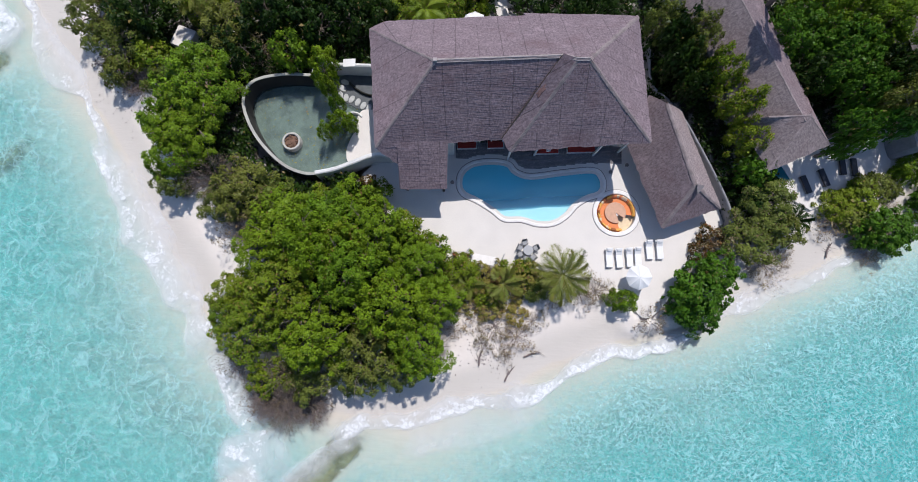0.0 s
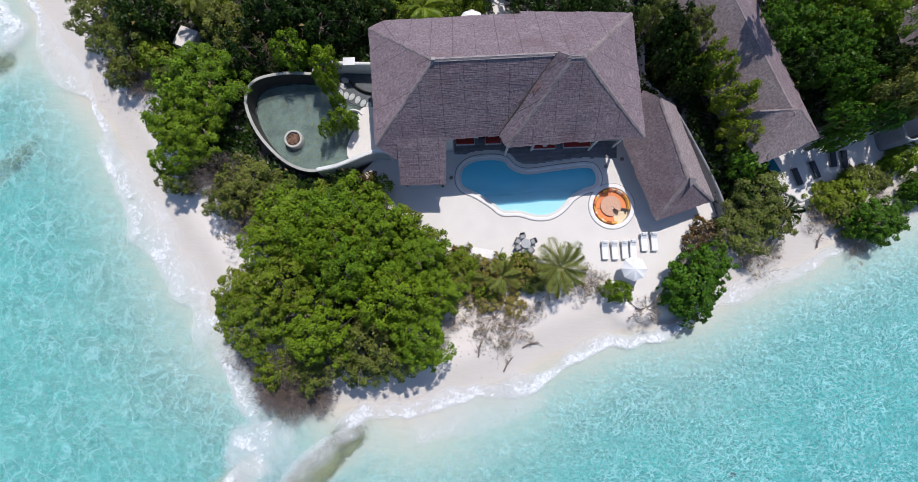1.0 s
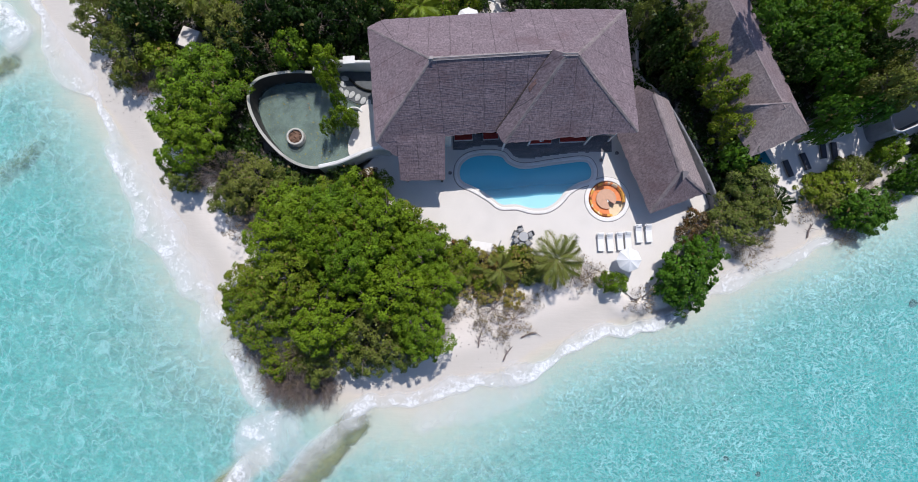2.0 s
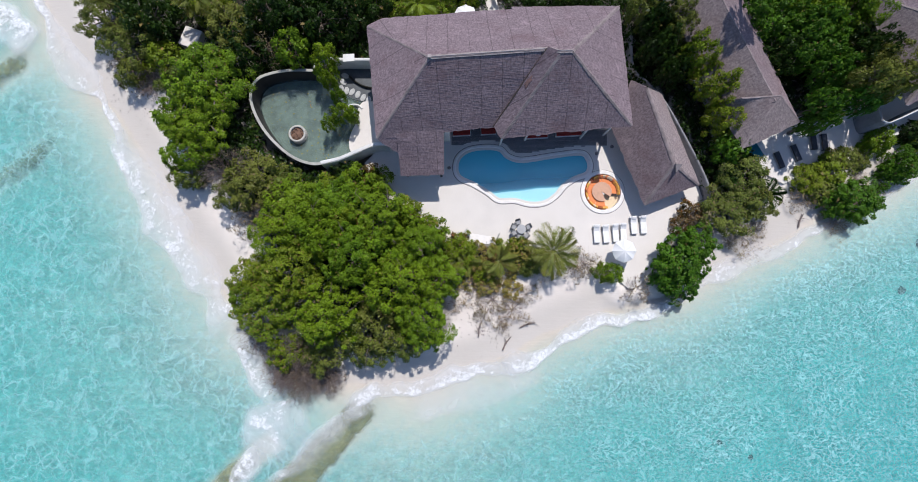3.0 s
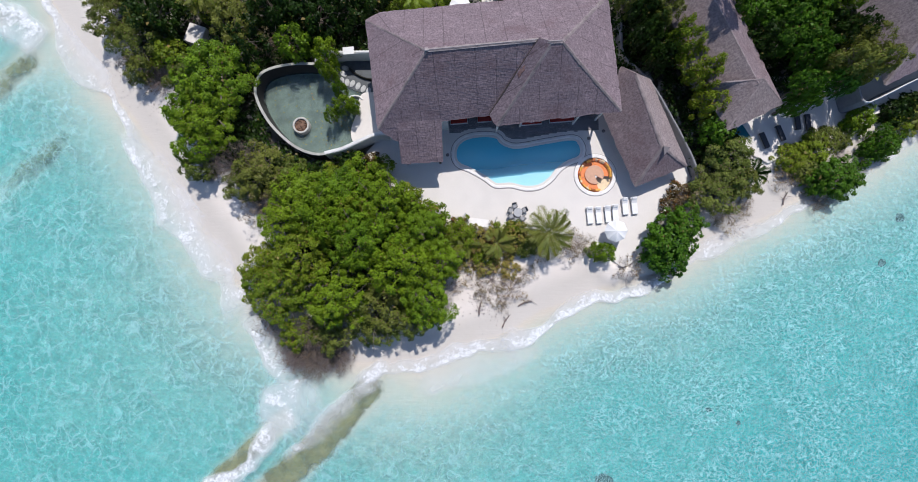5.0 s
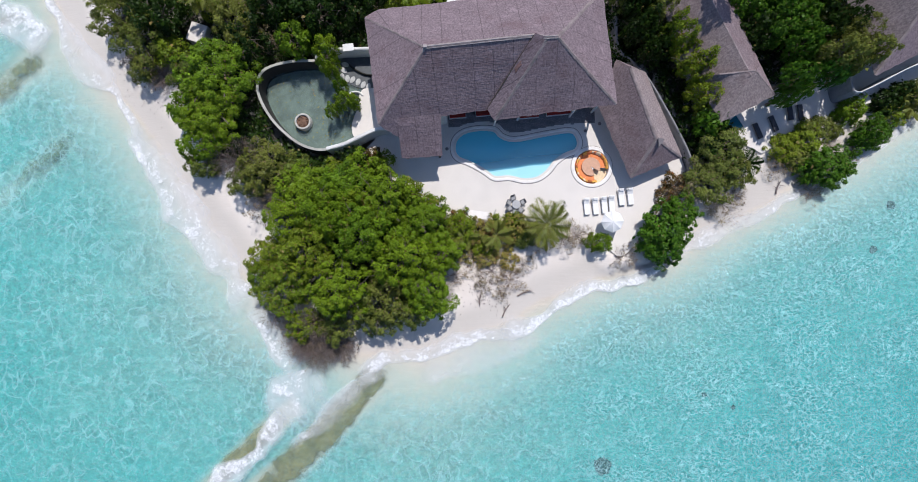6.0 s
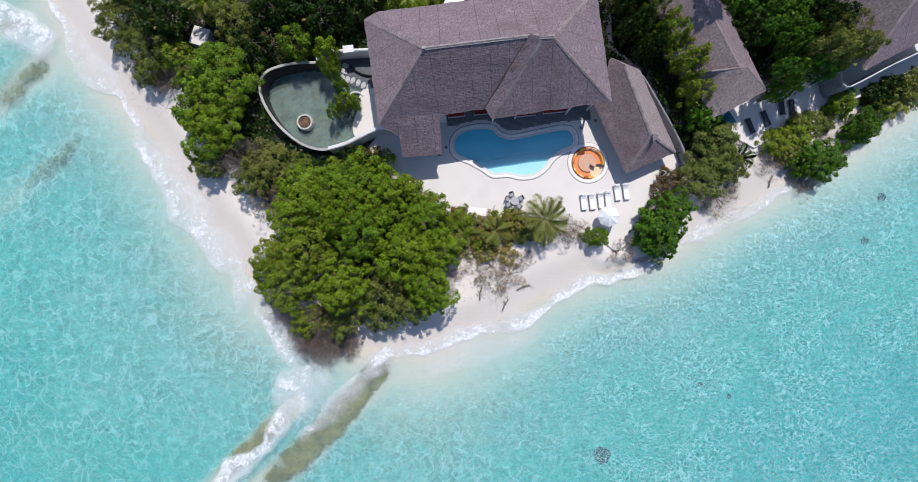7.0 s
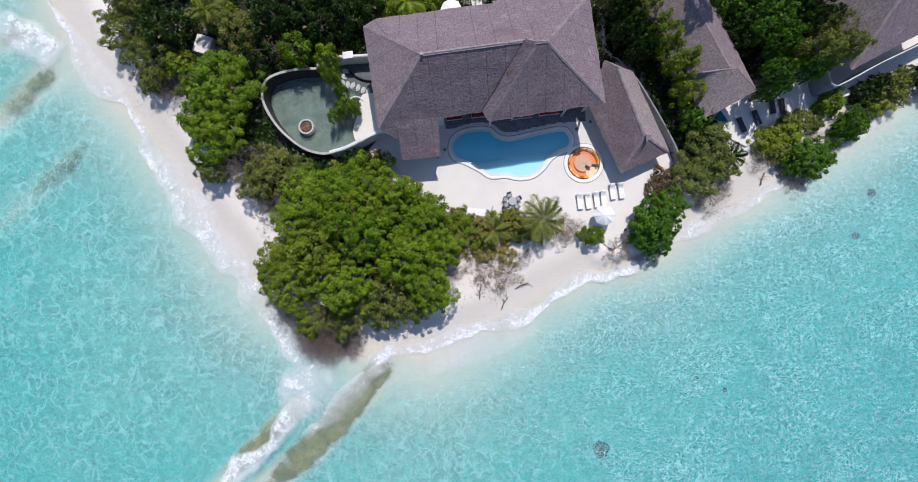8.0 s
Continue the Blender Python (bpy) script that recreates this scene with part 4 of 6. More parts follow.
# ---- thatched roofs ----
def slope(parent, b0, b1, t1, t0, mat, seed, course=0.19, lip=0.011, name="thatch_slope"):
    """One roof slope in stepped courses of thatch, from the eave b0-b1 up to t0-t1, with its underside."""
    rng = random.Random(seed)
    b0, b1, t0, t1 = (Vector(p) for p in (b0, b1, t0, t1))
    if (b1 - b0).cross((t0 + t1) - (b0 + b1)).z < 0:
        b0, b1, t0, t1 = b1, b0, t1, t0
    out = (b1 - b0).cross((t0 + t1) - (b0 + b1)).normalized()
    along = (b1 - b0).normalized()
    up = out.cross(along)
    rows = max(3, round(((t0 + t1) / 2 - (b0 + b1) / 2).length / course))
    cols = max(3, round((b1 - b0).length / 0.4))
    bm = bmesh.new()
    uv = bm.loops.layers.uv.new("UVMap")
    u0, v0 = rng.uniform(0, 2), rng.uniform(0, 9)

    def at(s, v):
        return (b0.lerp(b1, s)).lerp(t0.lerp(t1, s), v)

    sheet = []
    for i in range(rows):
        wave = rng.uniform(-0.28, 0.28) / rows
        low, high = [], []
        for k in range(cols + 1):
            s = k / cols
            inside = 0 < k < cols
            ragged = (rng.uniform(-0.12, 0.03) if i == 0 else rng.uniform(-0.05, 0.04)) * inside
            v = i / rows + (wave if i else 0)
            low.append(at(s, v) + ragged * up + out * (lip * rng.uniform(0.3, 1.7) + 0.07 * noise.noise(at(s, v) * 0.4)))
            v = min(1, (i + 1) / rows)
            high.append(at(s, v) + out * 0.07 * noise.noise(at(s, v) * 0.4))
        if not i:
            sheet += [[at(k / cols, 1) - out * 0.3 for k in range(cols + 1)], [p - out * 0.3 for p in low]]
        sheet += [low, high]
    sheet = [[bm.verts.new(p) for p in line] for line in sheet]
    for lv, hv in zip(sheet, sheet[1:]):
        for k in range(cols):
            f = bm.faces.new((lv[k], lv[k + 1], hv[k + 1], hv[k]))
            for loop in f.loops:
                loop[uv].uv = ((loop.vert.co - b0).dot(along) + u0, (loop.vert.co - b0).dot(up) + v0)
    for k in (0, cols):
        bm.faces.new([line[k] for line in sheet])
    return part(name, bm, mat, parent)


def cap(parent, a, b, r, seed, fall=0.58, name="ridge_cap"):
    """A thin roll of thatch folded over a ridge or hip; fall: how steeply its sides go down."""
    rng = random.Random(seed)
    a, b = Vector(a), Vector(b)
    way = (b - a).normalized()
    side = way.cross(Vector((0, 0, 1))).normalized()
    up = side.cross(way)
    n = max(4, round((b - a).length / 0.25))
    bm = bmesh.new()
    rows = []
    for i in range(n + 1):
        c = a.lerp(b, i / n) + up * 0.07 * noise.noise(a.lerp(b, i / n) * 0.4)
        w = 1.75 * r * rng.uniform(0.94, 1.06)
        row = []
        for u in (-1.05, -1, -0.6, -0.15, 0.15, 0.6, 1, 1.05):
            lift = 0.004 if abs(u) < 1.02 else -0.14
            row.append(bm.verts.new(c + side * (w * u + rng.uniform(-0.015, 0.015)) + up * (lift - fall * max(0, w * abs(u) - 0.05) + rng.uniform(-0.012, 0.012))))
        rows.append(row)
    for p, q in zip(rows, rows[1:]):
        for k in range(7):
            bm.faces.new((p[k], p[k + 1], q[k + 1], q[k]))
    bmesh.ops.recalc_face_normals(bm, faces=bm.faces)
    part(name, bm, CAP, parent, "rolled pale thatch cap")


def pier(parent, x, y, z0, z1, w, mat, name="post"):
    part(name, box(bmesh.new(), x - w / 2, x + w / 2, y - w / 2, y + w / 2, z0, z1, 0.02), mat, parent)


house = thing("main_villa", "large villa with a weathered grey-brown hipped thatch roof", "house")
SW, SE, NE, NW = (-7.7, 13.74, 8.2), (16.86, 15.11, 8.1), (15.88, 27.09, 8.2), (-8.77, 24.95, 8.2)
RW, RM, RG, RE = (-2.33, 19.13, 14.0), (7.77, 19.9, 14.0), (8.83, 19.66, 14.05), (9.81, 19.71, 14.0)
slope(house, SW, (3.7, 14.91, 8.2), RM, RW, THATCH, 1)
slope(house, (3.51, 14.81, 8.6), (4.19, 13.84, 8.15), RG, (7.67, 19.9, 14.18), THATCH, 2, 0.6, 0.006)
# dark tube in place of the shadow beside the raised valley edge
seam = [(3.46, 14.81, 8.56), (4.85, 16.5, 10.42), (6.24, 18.2, 12.26), (7.62, 19.85, 14.06)]
part("valley_shadow", tube(bmesh.new(), seam, [0.05, 0.07, 0.06, 0.04], 6), TIMBER, house, "dark strip drawn as the shadow line of a roof step")
slope(house, (4.19, 13.84, 8.1), SE, RE, RG, THATCH, 3)
slope(house, SE, NE, RE, RE, THATCH, 4)
slope(house, NE, (5.26, 26.9, 8.2), RM, RE, THATCH, 5)
slope(house, (5.94, 26.52, 8.54), (-7.31, 25.73, 8.2), RW, RM, THATCH, 6)
slope(house, (-7.31, 25.73, 8.2), NW, RW, RW, THATCH, 7)
slope(house, NW, SW, RW, RW, THATCH, 8)
slope(house, (-5.75, 10.9, 4.9), (-1.3, 11.0, 4.9), (-1.27, 14.76, 8.6), (-5.75, 14.32, 8.66), THATCH, 9, name="porch_slope")
slope(house, (-7.7, 13.74, 8.2), (-5.65, 12.7, 6.6), (-5.55, 14.34, 8.62), (-6.82, 14.18, 8.6), THATCH, 10, name="porch_slope")
for i, (a, b, r) in enumerate([(RW, RM, 0.085), (RM, RG, 0.085), (RG, RE, 0.085), (RW, SW, 0.08), (RW, NW, 0.08), (RE, NE, 0.12), (RE, SE, 0.10), (RG, (4.19, 13.84, 8.15), 0.15)]):
    cap(house, a, b, r, 40 + i, 1.05 if i < 3 else 0.66)
for d in (-0.15, 0.0, 0.15):
    line = [Vector(RW), Vector(RW).lerp(Vector(RM), 0.5), Vector(RM), Vector(RG), Vector(RE)]
    part("ridge_rope", tube(bmesh.new(), [p + Vector((0, d, 0.02 + 0.07 * noise.noise(p * 0.4) - 0.9 * abs(d))) for p in line], [0.035] * 5, 6), ROPE, house, "pale rope lashed along the ridge")
part("ridge_knot", box(bmesh.new(), -0.17, 0.17, -0.14, 0.14, 0.0, 0.14, 0.05, Matrix.Translation(RW)), ROPE, house, "pale lashed knot")


def moss_patch(parent, place, along, across, length, width, mat):
    """A thin, ragged mat of moss lying on a slope."""
    u = along.normalized()
    n = u.cross(across).normalized()
    n = n if n.z > 0 else -n
    v = n.cross(u)
    bm = bmesh.new()
    rings = []
    for f, h in ((1.0, 0.0), (0.8, 0.035), (0.4, 0.05)):
        ring = []
        for k in range(36):
            a = 2 * math.pi * k / 36
            r = f * (1 + 0.9 * noise.fractal((2.2 * math.cos(a), 2.2 * math.sin(a), 3.0), 0.8, 2.0, 3))
            ring.append(bm.verts.new(place + u * length * r * math.cos(a) + v * width * r * math.sin(a) + n * h))
        rings.append(ring)
    for p, q in zip(rings, rings[1:]):
        for k in range(36):
            bm.faces.new((p[k], p[(k + 1) % 36], q[(k + 1) % 36], q[k]))
    bm.faces.new(rings[-1])
    part("moss_patch", bm, mat, parent, "reddish-brown mossy patch")


hip_foot, hip_top, seam_foot, seam_top = Vector((4.19, 13.84, 8.15)), Vector(RG), Vector(seam[0]), Vector(seam[-1])
MOSS = plain("brown_moss", (0.225, 0.130, 0.118), 0.95, 0.6, 5)
moss_patch(house, (hip_foot.lerp(hip_top, 0.62) * 0.25 + seam_foot.lerp(seam_top, 0.62) * 0.75) + Vector((0, 0, 0.05)), hip_top - hip_foot, seam_foot - hip_foot, 0.62, 0.24, MOSS)
walls = [(-6.6, 16.6), (15.9, 17.6), (15.0, 26.4), (-7.6, 24.6)]
part("wall", band(bmesh.new(), offset(walls, -0.3), walls, 0.9, 7.9, bevel=0.02), PLASTER, house, "white rendered wall")
for x, y in ((4.75, 15.2), (7.5, 15.75), (13.6, 15.95), (16.2, 16.35)):
    pier(house, x, y, 1.0, 7.9, 0.2, PLASTER)
part("wall_pier", box(bmesh.new(), -1.75, -0.75, 15.5, 16.4, 1.0, 7.8, 0.04), PLASTER, house, "white rendered pier")
for x in (0.2, 3.0, 6.2, 9.0, 11.8, 14.4):
    y = 16.6 + (x + 6.6) * 1.0 / 22.5 - 0.06
    door = part("sliding_door", box(bmesh.new(), x - 1.15, x + 1.15, y - 0.02, y + 0.05, 1.05, 3.9), GLASS, house, "dark glass sliding door")
    for s in (-1.15, 0, 1.15):
        part("door_frame", box(bmesh.new(), x + s - 0.05, x + s + 0.05, y - 0.07, y - 0.025, 1.02, 3.95, 0.01), PLASTER, door)
for x in (-5.4, -1.7):
    pier(house, x, 11.7, 1.0, 5.4, 0.24, TIMBER)

porch = thing("porch_deck", "silvered timber boards laid along the villa front", "deck", kind="structure")
reach = np.arange(-0.6, 16.65, 0.05)
for i in range(-7, 13):
    # planks run up to the pool's coping, and on beyond it
    y = 15.15 + 0.14 * i
    clear = (away(reach, np.full(reach.shape, y), POOL) < -0.72) & (reach < (14.2 if i < 0 else 17)) & (reach > (4 if i < 0 else -1))
    for free, run in itertools.groupby(range(len(reach)), lambda k: bool(clear[k])):
        run = list(run)
        if free and len(run) > 8:
            part("plank", box(bmesh.new(), reach[run[0]], reach[run[-1]], y, y + 0.125, 1.0, 1.035, 0.006), BOARD, porch)

annex = thing("annex", "long low annex with a grey-brown hipped thatch roof", "house")
A1, A2, A3, A4, A5 = (16.5, 16.2, 3.3), (19.7, 8.15, 3.3), (25.5, 10.35, 3.3), (21.9, 20.0, 3.4), (18.6, 21.6, 3.5)
AR, AS, AT = (19.1, 19.4, 6.6), (21.55, 11.7, 6.5), (21.65, 11.68, 6.5)
slope(annex, A1, A2, AS, AR, THATCH_C, 11)
slope(annex, A2, A3, AT, AS, THATCH_C, 12)
slope(annex, A3, A4, AR, AT, THATCH_B, 13)
slope(annex, A4, A5, AR, AR, THATCH_C, 14)
slope(annex, A5, A1, AR, AR, THATCH_C, 15)
# extra slope hidden under the main eave, added to keep sun off the terrace
slope(annex, (14.7, 17.9, 3.3), A1, AR, (18.3, 20.2, 5.9), THATCH_C, 16, name="sun_block_slope")
for i, (a, b) in enumerate([(AR, AS), (AS, AT), (AS, A2), (AT, A3), (AR, A4)]):
    cap(annex, a, b, 0.11, 60 + i, 0.9 if i < 2 else 0.5)
bm = bmesh.new()
bm.faces.new([bm.verts.new(p) for p in ((21.55, 11.75, 6.55), (22.25, 11.65, 6.55), (21.75, 10.9, 6.18))])
gab = bmesh.ops.extrude_face_region(bm, geom=bm.faces[:])["geom"]
for v in gab:
    if isinstance(v, bmesh.types.BMVert):
        v.co.z += 0.16
bmesh.ops.recalc_face_normals(bm, faces=bm.faces)
part("gablet", bm, EDGE, annex, "small dark gablet vent")
foot = [(18.2, 15.9), (20.5, 10.0), (23.9, 11.4), (21.0, 18.8)]
part("wall", band(bmesh.new(), offset(foot, -0.25), foot, 0.9, 3.9, bevel=0.02), PLASTER, annex, "white rendered wall")


# ---- garden walls and the pond court ----
def garden_wall(line, z0, z1, w, mat, label, steps=5):
    fine = curve_through(line, steps)
    tagged(part("garden_wall", band(bmesh.new(), offset(fine, -w / 2, False), offset(fine, w / 2, False), z0, z1, False, 0.1), mat), label, "wall", kind="structure")


garden_wall([(19.2, 27.3), (19.3, 23.4), (21.0, 21.6), (22.6, 19.6), (24.4, 16.2), (25.8, 13.3), (26.9, 10.6), (27.2, 8.6)], 0.6, 2.5, 0.26, SHADEPLASTER, "white wall curving between two gardens, coloured grey as in shade")
garden_wall([(-8.8, 14.6), (-10.9, 13.75), (-13.6, 12.75), (-15.5, 12.55), (-17.8, 13.5), (-20.3, 15.9), (-21.8, 18.6), (-22.0, 20.6), (-21.0, 22.0), (-18.2, 22.7), (-15.4, 22.7)], 0.5, 3.1, 0.26, SHADEWALL,
            "wall curving round a pond, coloured near-black for algae and shade")
rim = curve_through([(-8.8, 14.6), (-10.9, 13.75), (-13.6, 12.75), (-15.5, 12.55), (-17.8, 13.5), (-20.3, 15.9), (-21.8, 18.6), (-22.0, 20.6), (-21.0, 22.0), (-18.2, 22.7), (-15.4, 22.7)], 5)
tagged(part("wall_cap", band(bmesh.new(), offset(rim, -0.15, False), offset(rim, 0.15, False), 3.1, 3.16, False, 0.02), plain("cap_render", (0.46, 0.45, 0.40), 0.9, 0.7, 0.8)),
       "pale cap along a near-black pond wall", "wall", kind="structure")
garden_wall([(-14.4, 12.62), (-12.6, 13.05), (-10.9, 13.75), (-9.4, 14.4), (-8.3, 14.7), (-7.2, 14.6)], 0.5, 3.2, 0.42, PLASTER, "white rendered end of a pond wall")
garden_wall([(-15.0, 25.6), (-14.6, 24.5), (-13.8, 24.1), (-12.2, 24.0), (-9.0, 24.0)], 0.6, 3.1, 0.34, PLASTER, "white rendered wall with a dipped end")
garden_wall([(-15.4, 22.6), (-15.3, 23.6), (-15.0, 25.2)], 0.6, 2.9, 0.34, PLASTER, "short white wall under a tree")

bm = bmesh.new()
slab(bm, [(-8.6, 13.6), *[(x, y) for x, y in POND], (-15.0, 25.0), (-8.6, 24.2)], 0.2, 0.55)
tagged(part("pond_bed", bm, PONDBED), "green-grey silted bed of a shallow pond", "pond", kind="structure")
bm = bmesh.new()
bm.faces.new([bm.verts.new((x, y, 0.95)) for x, y in [(-8.8, 14.0), *POND[1:], (-15.0, 24.6), (-8.8, 24.0)]])
bmesh.ops.triangulate(bm, faces=bm.faces)
tagged(part("pond_water", bm, PONDWATER), "still green pond water dotted with leaves", "pond", kind="structure")
rng = np.random.default_rng(3)
fx, fy = rng.uniform(-21.5, -10, 400), rng.uniform(13, 23, 400)
afloat = (away(fx, fy, POND_AREA) > 0.5) & (rng.random(400) < 0.45)
fx, fy = fx[afloat], fy[afloat]
turn, long = rng.uniform(0, 6.28, len(fx)), rng.uniform(0.07, 0.16, len(fx))
leaf_verts = [(x + l * c, y + l * q, 0.962 + 0.01 * k) for x, y, t, l in zip(fx, fy, turn, long) for k, (c, q) in enumerate([(math.cos(t), math.sin(t)), (-0.4 * math.sin(t), 0.4 * math.cos(t)), (-math.cos(t), -math.sin(t)), (0.4 * math.sin(t), -0.4 * math.cos(t))])]
tagged(new("floating_leaves", mesh_from("floating_leaves", leaf_verts, np.arange(len(leaf_verts)).reshape(-1, 4), LEAVES["k"])), "fallen khaki leaves drifting on pond water", "leaves", kind="stuff")
TERRACE = curve_through([(-8.6, 14.2), (-11.4, 14.2), (-11.9, 15.4), (-11.6, 16.7), (-11.1, 17.8), (-11.0, 19.0), (-10.4, 20.0), (-8.6, 20.0)], 4)
tagged(part("court_terrace", slab(bmesh.new(), TERRACE, 0.5, 1.15), CEMENT), "white cement step beside the pond", "terrace", kind="structure")
TILED = curve_through([(-8.8, 23.8), (-12.6, 23.8), (-13.4, 22.6), (-13.1, 21.4), (-11.9, 20.6), (-10.6, 20.1), (-8.8, 20.0)], 4)
tagged(part("court_paving", slab(bmesh.new(), TILED, 0.5, 1.0), plain("dark_paving", (0.10, 0.11, 0.12), 0.7, 0.7, 2)), "dark slate paving under stepping stones", "paving", kind="structure")
garden_wall([(-12.6, 19.0), (-11.8, 19.6), (-11.0, 19.6), (-10.5, 19.2)], 0.8, 1.3, 0.22, PLASTER, "low white kerb at the pond's edge")
garden_wall([(-12.0, 22.9), (-11.2, 22.2), (-10.2, 21.7), (-8.9, 21.5)], 0.8, 1.35, 0.2, SHADEWALL, "low curved kerb round a planting bed")


def pebble_step(x, y, turn, s):
    bm = bmesh.new()
    lathe(bm, [(0, 0.0), (0.42, 0.0), (0.46, 0.04), (0.44, 0.09), (0.38, 0.11), (0, 0.115)], 0, 0, 18)
    for v in bm.verts:
        v.co.x *= 0.62
    ob = part("stepping_stone", bm, STONE)
    ob.matrix_basis = pose(x, y, 1.0, 0, 0, turn) @ Matrix.Diagonal((s, s, 1, 1))
    tagged(ob, "pale oval stepping stone on dark slate", "stone", "stepping stones in the court")


for i, (x, y, a) in enumerate([(-12.5, 23.0, 80), (-12.7, 22.3, 60), (-12.9, 21.55, 20), (-12.3, 21.3, 10), (-11.7, 21.15, -20), (-11.05, 20.85, -10), (-10.45, 20.5, -15), (-9.85, 20.25, 0)]):
    pebble_step(x, y, a - 10, 0.98)

well = thing("planter", "round stone planter filled with brown gravel in a pond", "planter")
part("ring", lathe(bmesh.new(), [(0.72, 0.5), (0.72, 1.6), (0.76, 1.65), (0.90, 1.65), (0.96, 1.57), (0.96, 0.5)], -17.5, 16.25, 32), plain("planter_stone", (0.52, 0.50, 0.45), 0.85, 0.7), well, "pale rounded stone ring")
bm = lathe(bmesh.new(), [(0.0, 1.51), (0.4, 1.49), (0.73, 1.39), (0.73, 1.1), (0, 1.1)], -17.5, 16.25, 24)
part("gravel", bm, EARTH, well, "brown gravel")
rng = random.Random(5)
for i in range(26):
    a, r = rng.uniform(0, 6.28), 0.62 * rng.random() ** 0.5
    bm = bmesh.new()
    bmesh.ops.create_icosphere(bm, subdivisions=1, radius=rng.uniform(0.06, 0.11))
    for v in bm.verts:
        v.co += Vector((rng.uniform(-1, 1), rng.uniform(-1, 1), rng.uniform(-1, 1))) * 0.02
        v.co += Vector((-17.5 + r * math.cos(a), 16.25 + r * math.sin(a), 1.52))
    part("pebble", bm, EARTH, well)

panel = thing("wall_lamp_box", "white tilted panel on top of a white wall", "panel")
part("panel_top", box(bmesh.new(), -0.62, 0.62, -0.45, 0.45, 0.0, 0.07, 0.015, pose(-11.6, 23.95, 3.45, -8, 0, 4)), PLASTER, panel)
part("bracket", box(bmesh.new(), -11.75, -11.45, 23.8, 24.1, 3.0, 3.5), STEEL, panel)


# ---- furniture ----
def lounger():
    ob = thing("sun_lounger", "white sun lounger with a padded mattress on the terrace", "lounger", group="loungers on the terrace")
    part("lounger_frame", box(bmesh.new(), -0.34, 0.34, -0.98, 0.98, 0.24, 0.30, 0.02), WHITE, ob)
    for x in (-0.29, 0.29):
        for y in (-0.85, 0.6):
            part("leg", box(bmesh.new(), x - 0.03, x + 0.03, y - 0.03, y + 0.03, 0.0, 0.25), WHITE, ob)
    part("mattress", box(bmesh.new(), -0.32, 0.32, -0.96, 0.34, 0.30, 0.40, 0.03), WHITE, ob)
    part("backrest", box(bmesh.new(), -0.32, 0.32, 0.0, 0.72, 0.0, 0.10, 0.03, pose(0, 0.34, 0.31, 26)), WHITE, ob)
    part("head_pillow", box(bmesh.new(), -0.24, 0.24, 0.42, 0.68, 0.10, 0.19, 0.04, pose(0, 0.34, 0.31, 26)), WHITE, ob)
    return ob


first = lounger()
SPOTS = [(15.15, 5.3, 3), (16.15, 5.3, 5), (17.2, 5.4, 4), (18.05, 5.5, 2), (19.2, 6.25, 4), (20.25, 6.3, 4)]
first.matrix_basis = pose(SPOTS[0][0], SPOTS[0][1], 1.0, 0, 0, SPOTS[0][2])
for x, y, a in SPOTS[1:]:
    copy_thing(first, pose(x, y, 1.0, 0, 0, a))


def parasol(x, y, z, r, h, label, tilt=(0, 0)):
    ob = thing("parasol", label, "parasol", pose(x, y, z))
    part("pole", tube(bmesh.new(), [(0, 0, 0.05), (0, 0, h + 0.05)], [0.03, 0.03], 10), STEEL, ob, "steel pole")
    part("base", lathe(bmesh.new(), [(0, 0), (0.36, 0), (0.36, 0.06), (0.1, 0.1), (0, 0.1)], 0, 0, 20), STONE, ob, "stone base")
    top = Vector((0, 0, h))
    m = pose(0, 0, 0, tilt[0], tilt[1], 0)
    n = 8
    for k in range(n):
        bm = bmesh.new()
        a0, a1 = 2 * math.pi * k / n, 2 * math.pi * (k + 1) / n
        steps = 6
        rows = []
        for i in range(steps + 1):
            f = i / steps
            row = []
            for j in range(5):
                g = j / 4
                p = (Vector((math.cos(a0), math.sin(a0), 0)) * (1 - g) + Vector((math.cos(a1), math.sin(a1), 0)) * g) * r * f
                p.z = -0.46 * f ** 1.6 - 0.06 * math.sin(math.pi * g) * f
                row.append(bm.verts.new(m @ p + top))
            rows.append(row)
        for i in range(steps):
            for j in range(4):
                q = [rows[i][j], rows[i + 1][j], rows[i + 1][j + 1], rows[i][j + 1]]
                bm.faces.new(q)
        bmesh.ops.remove_doubles(bm, verts=bm.verts, dist=1e-4)
        part("canopy_panel", bm, WHITE, ob)
        part("rib", tube(bmesh.new(), [top + m @ Vector((0, 0, -0.03)), top + m @ Vector((r * math.cos(a0), r * math.sin(a0), -0.45))], [0.012, 0.012], 5), STEEL, ob)


parasol(17.5, 3.3, 1.0, 1.25, 2.3, "white canvas parasol shading the terrace edge", (6, -8))
parasol(0.9, 28.95, 0.9, 1.3, 2.6, "white parasol half hidden behind a thatched roof")


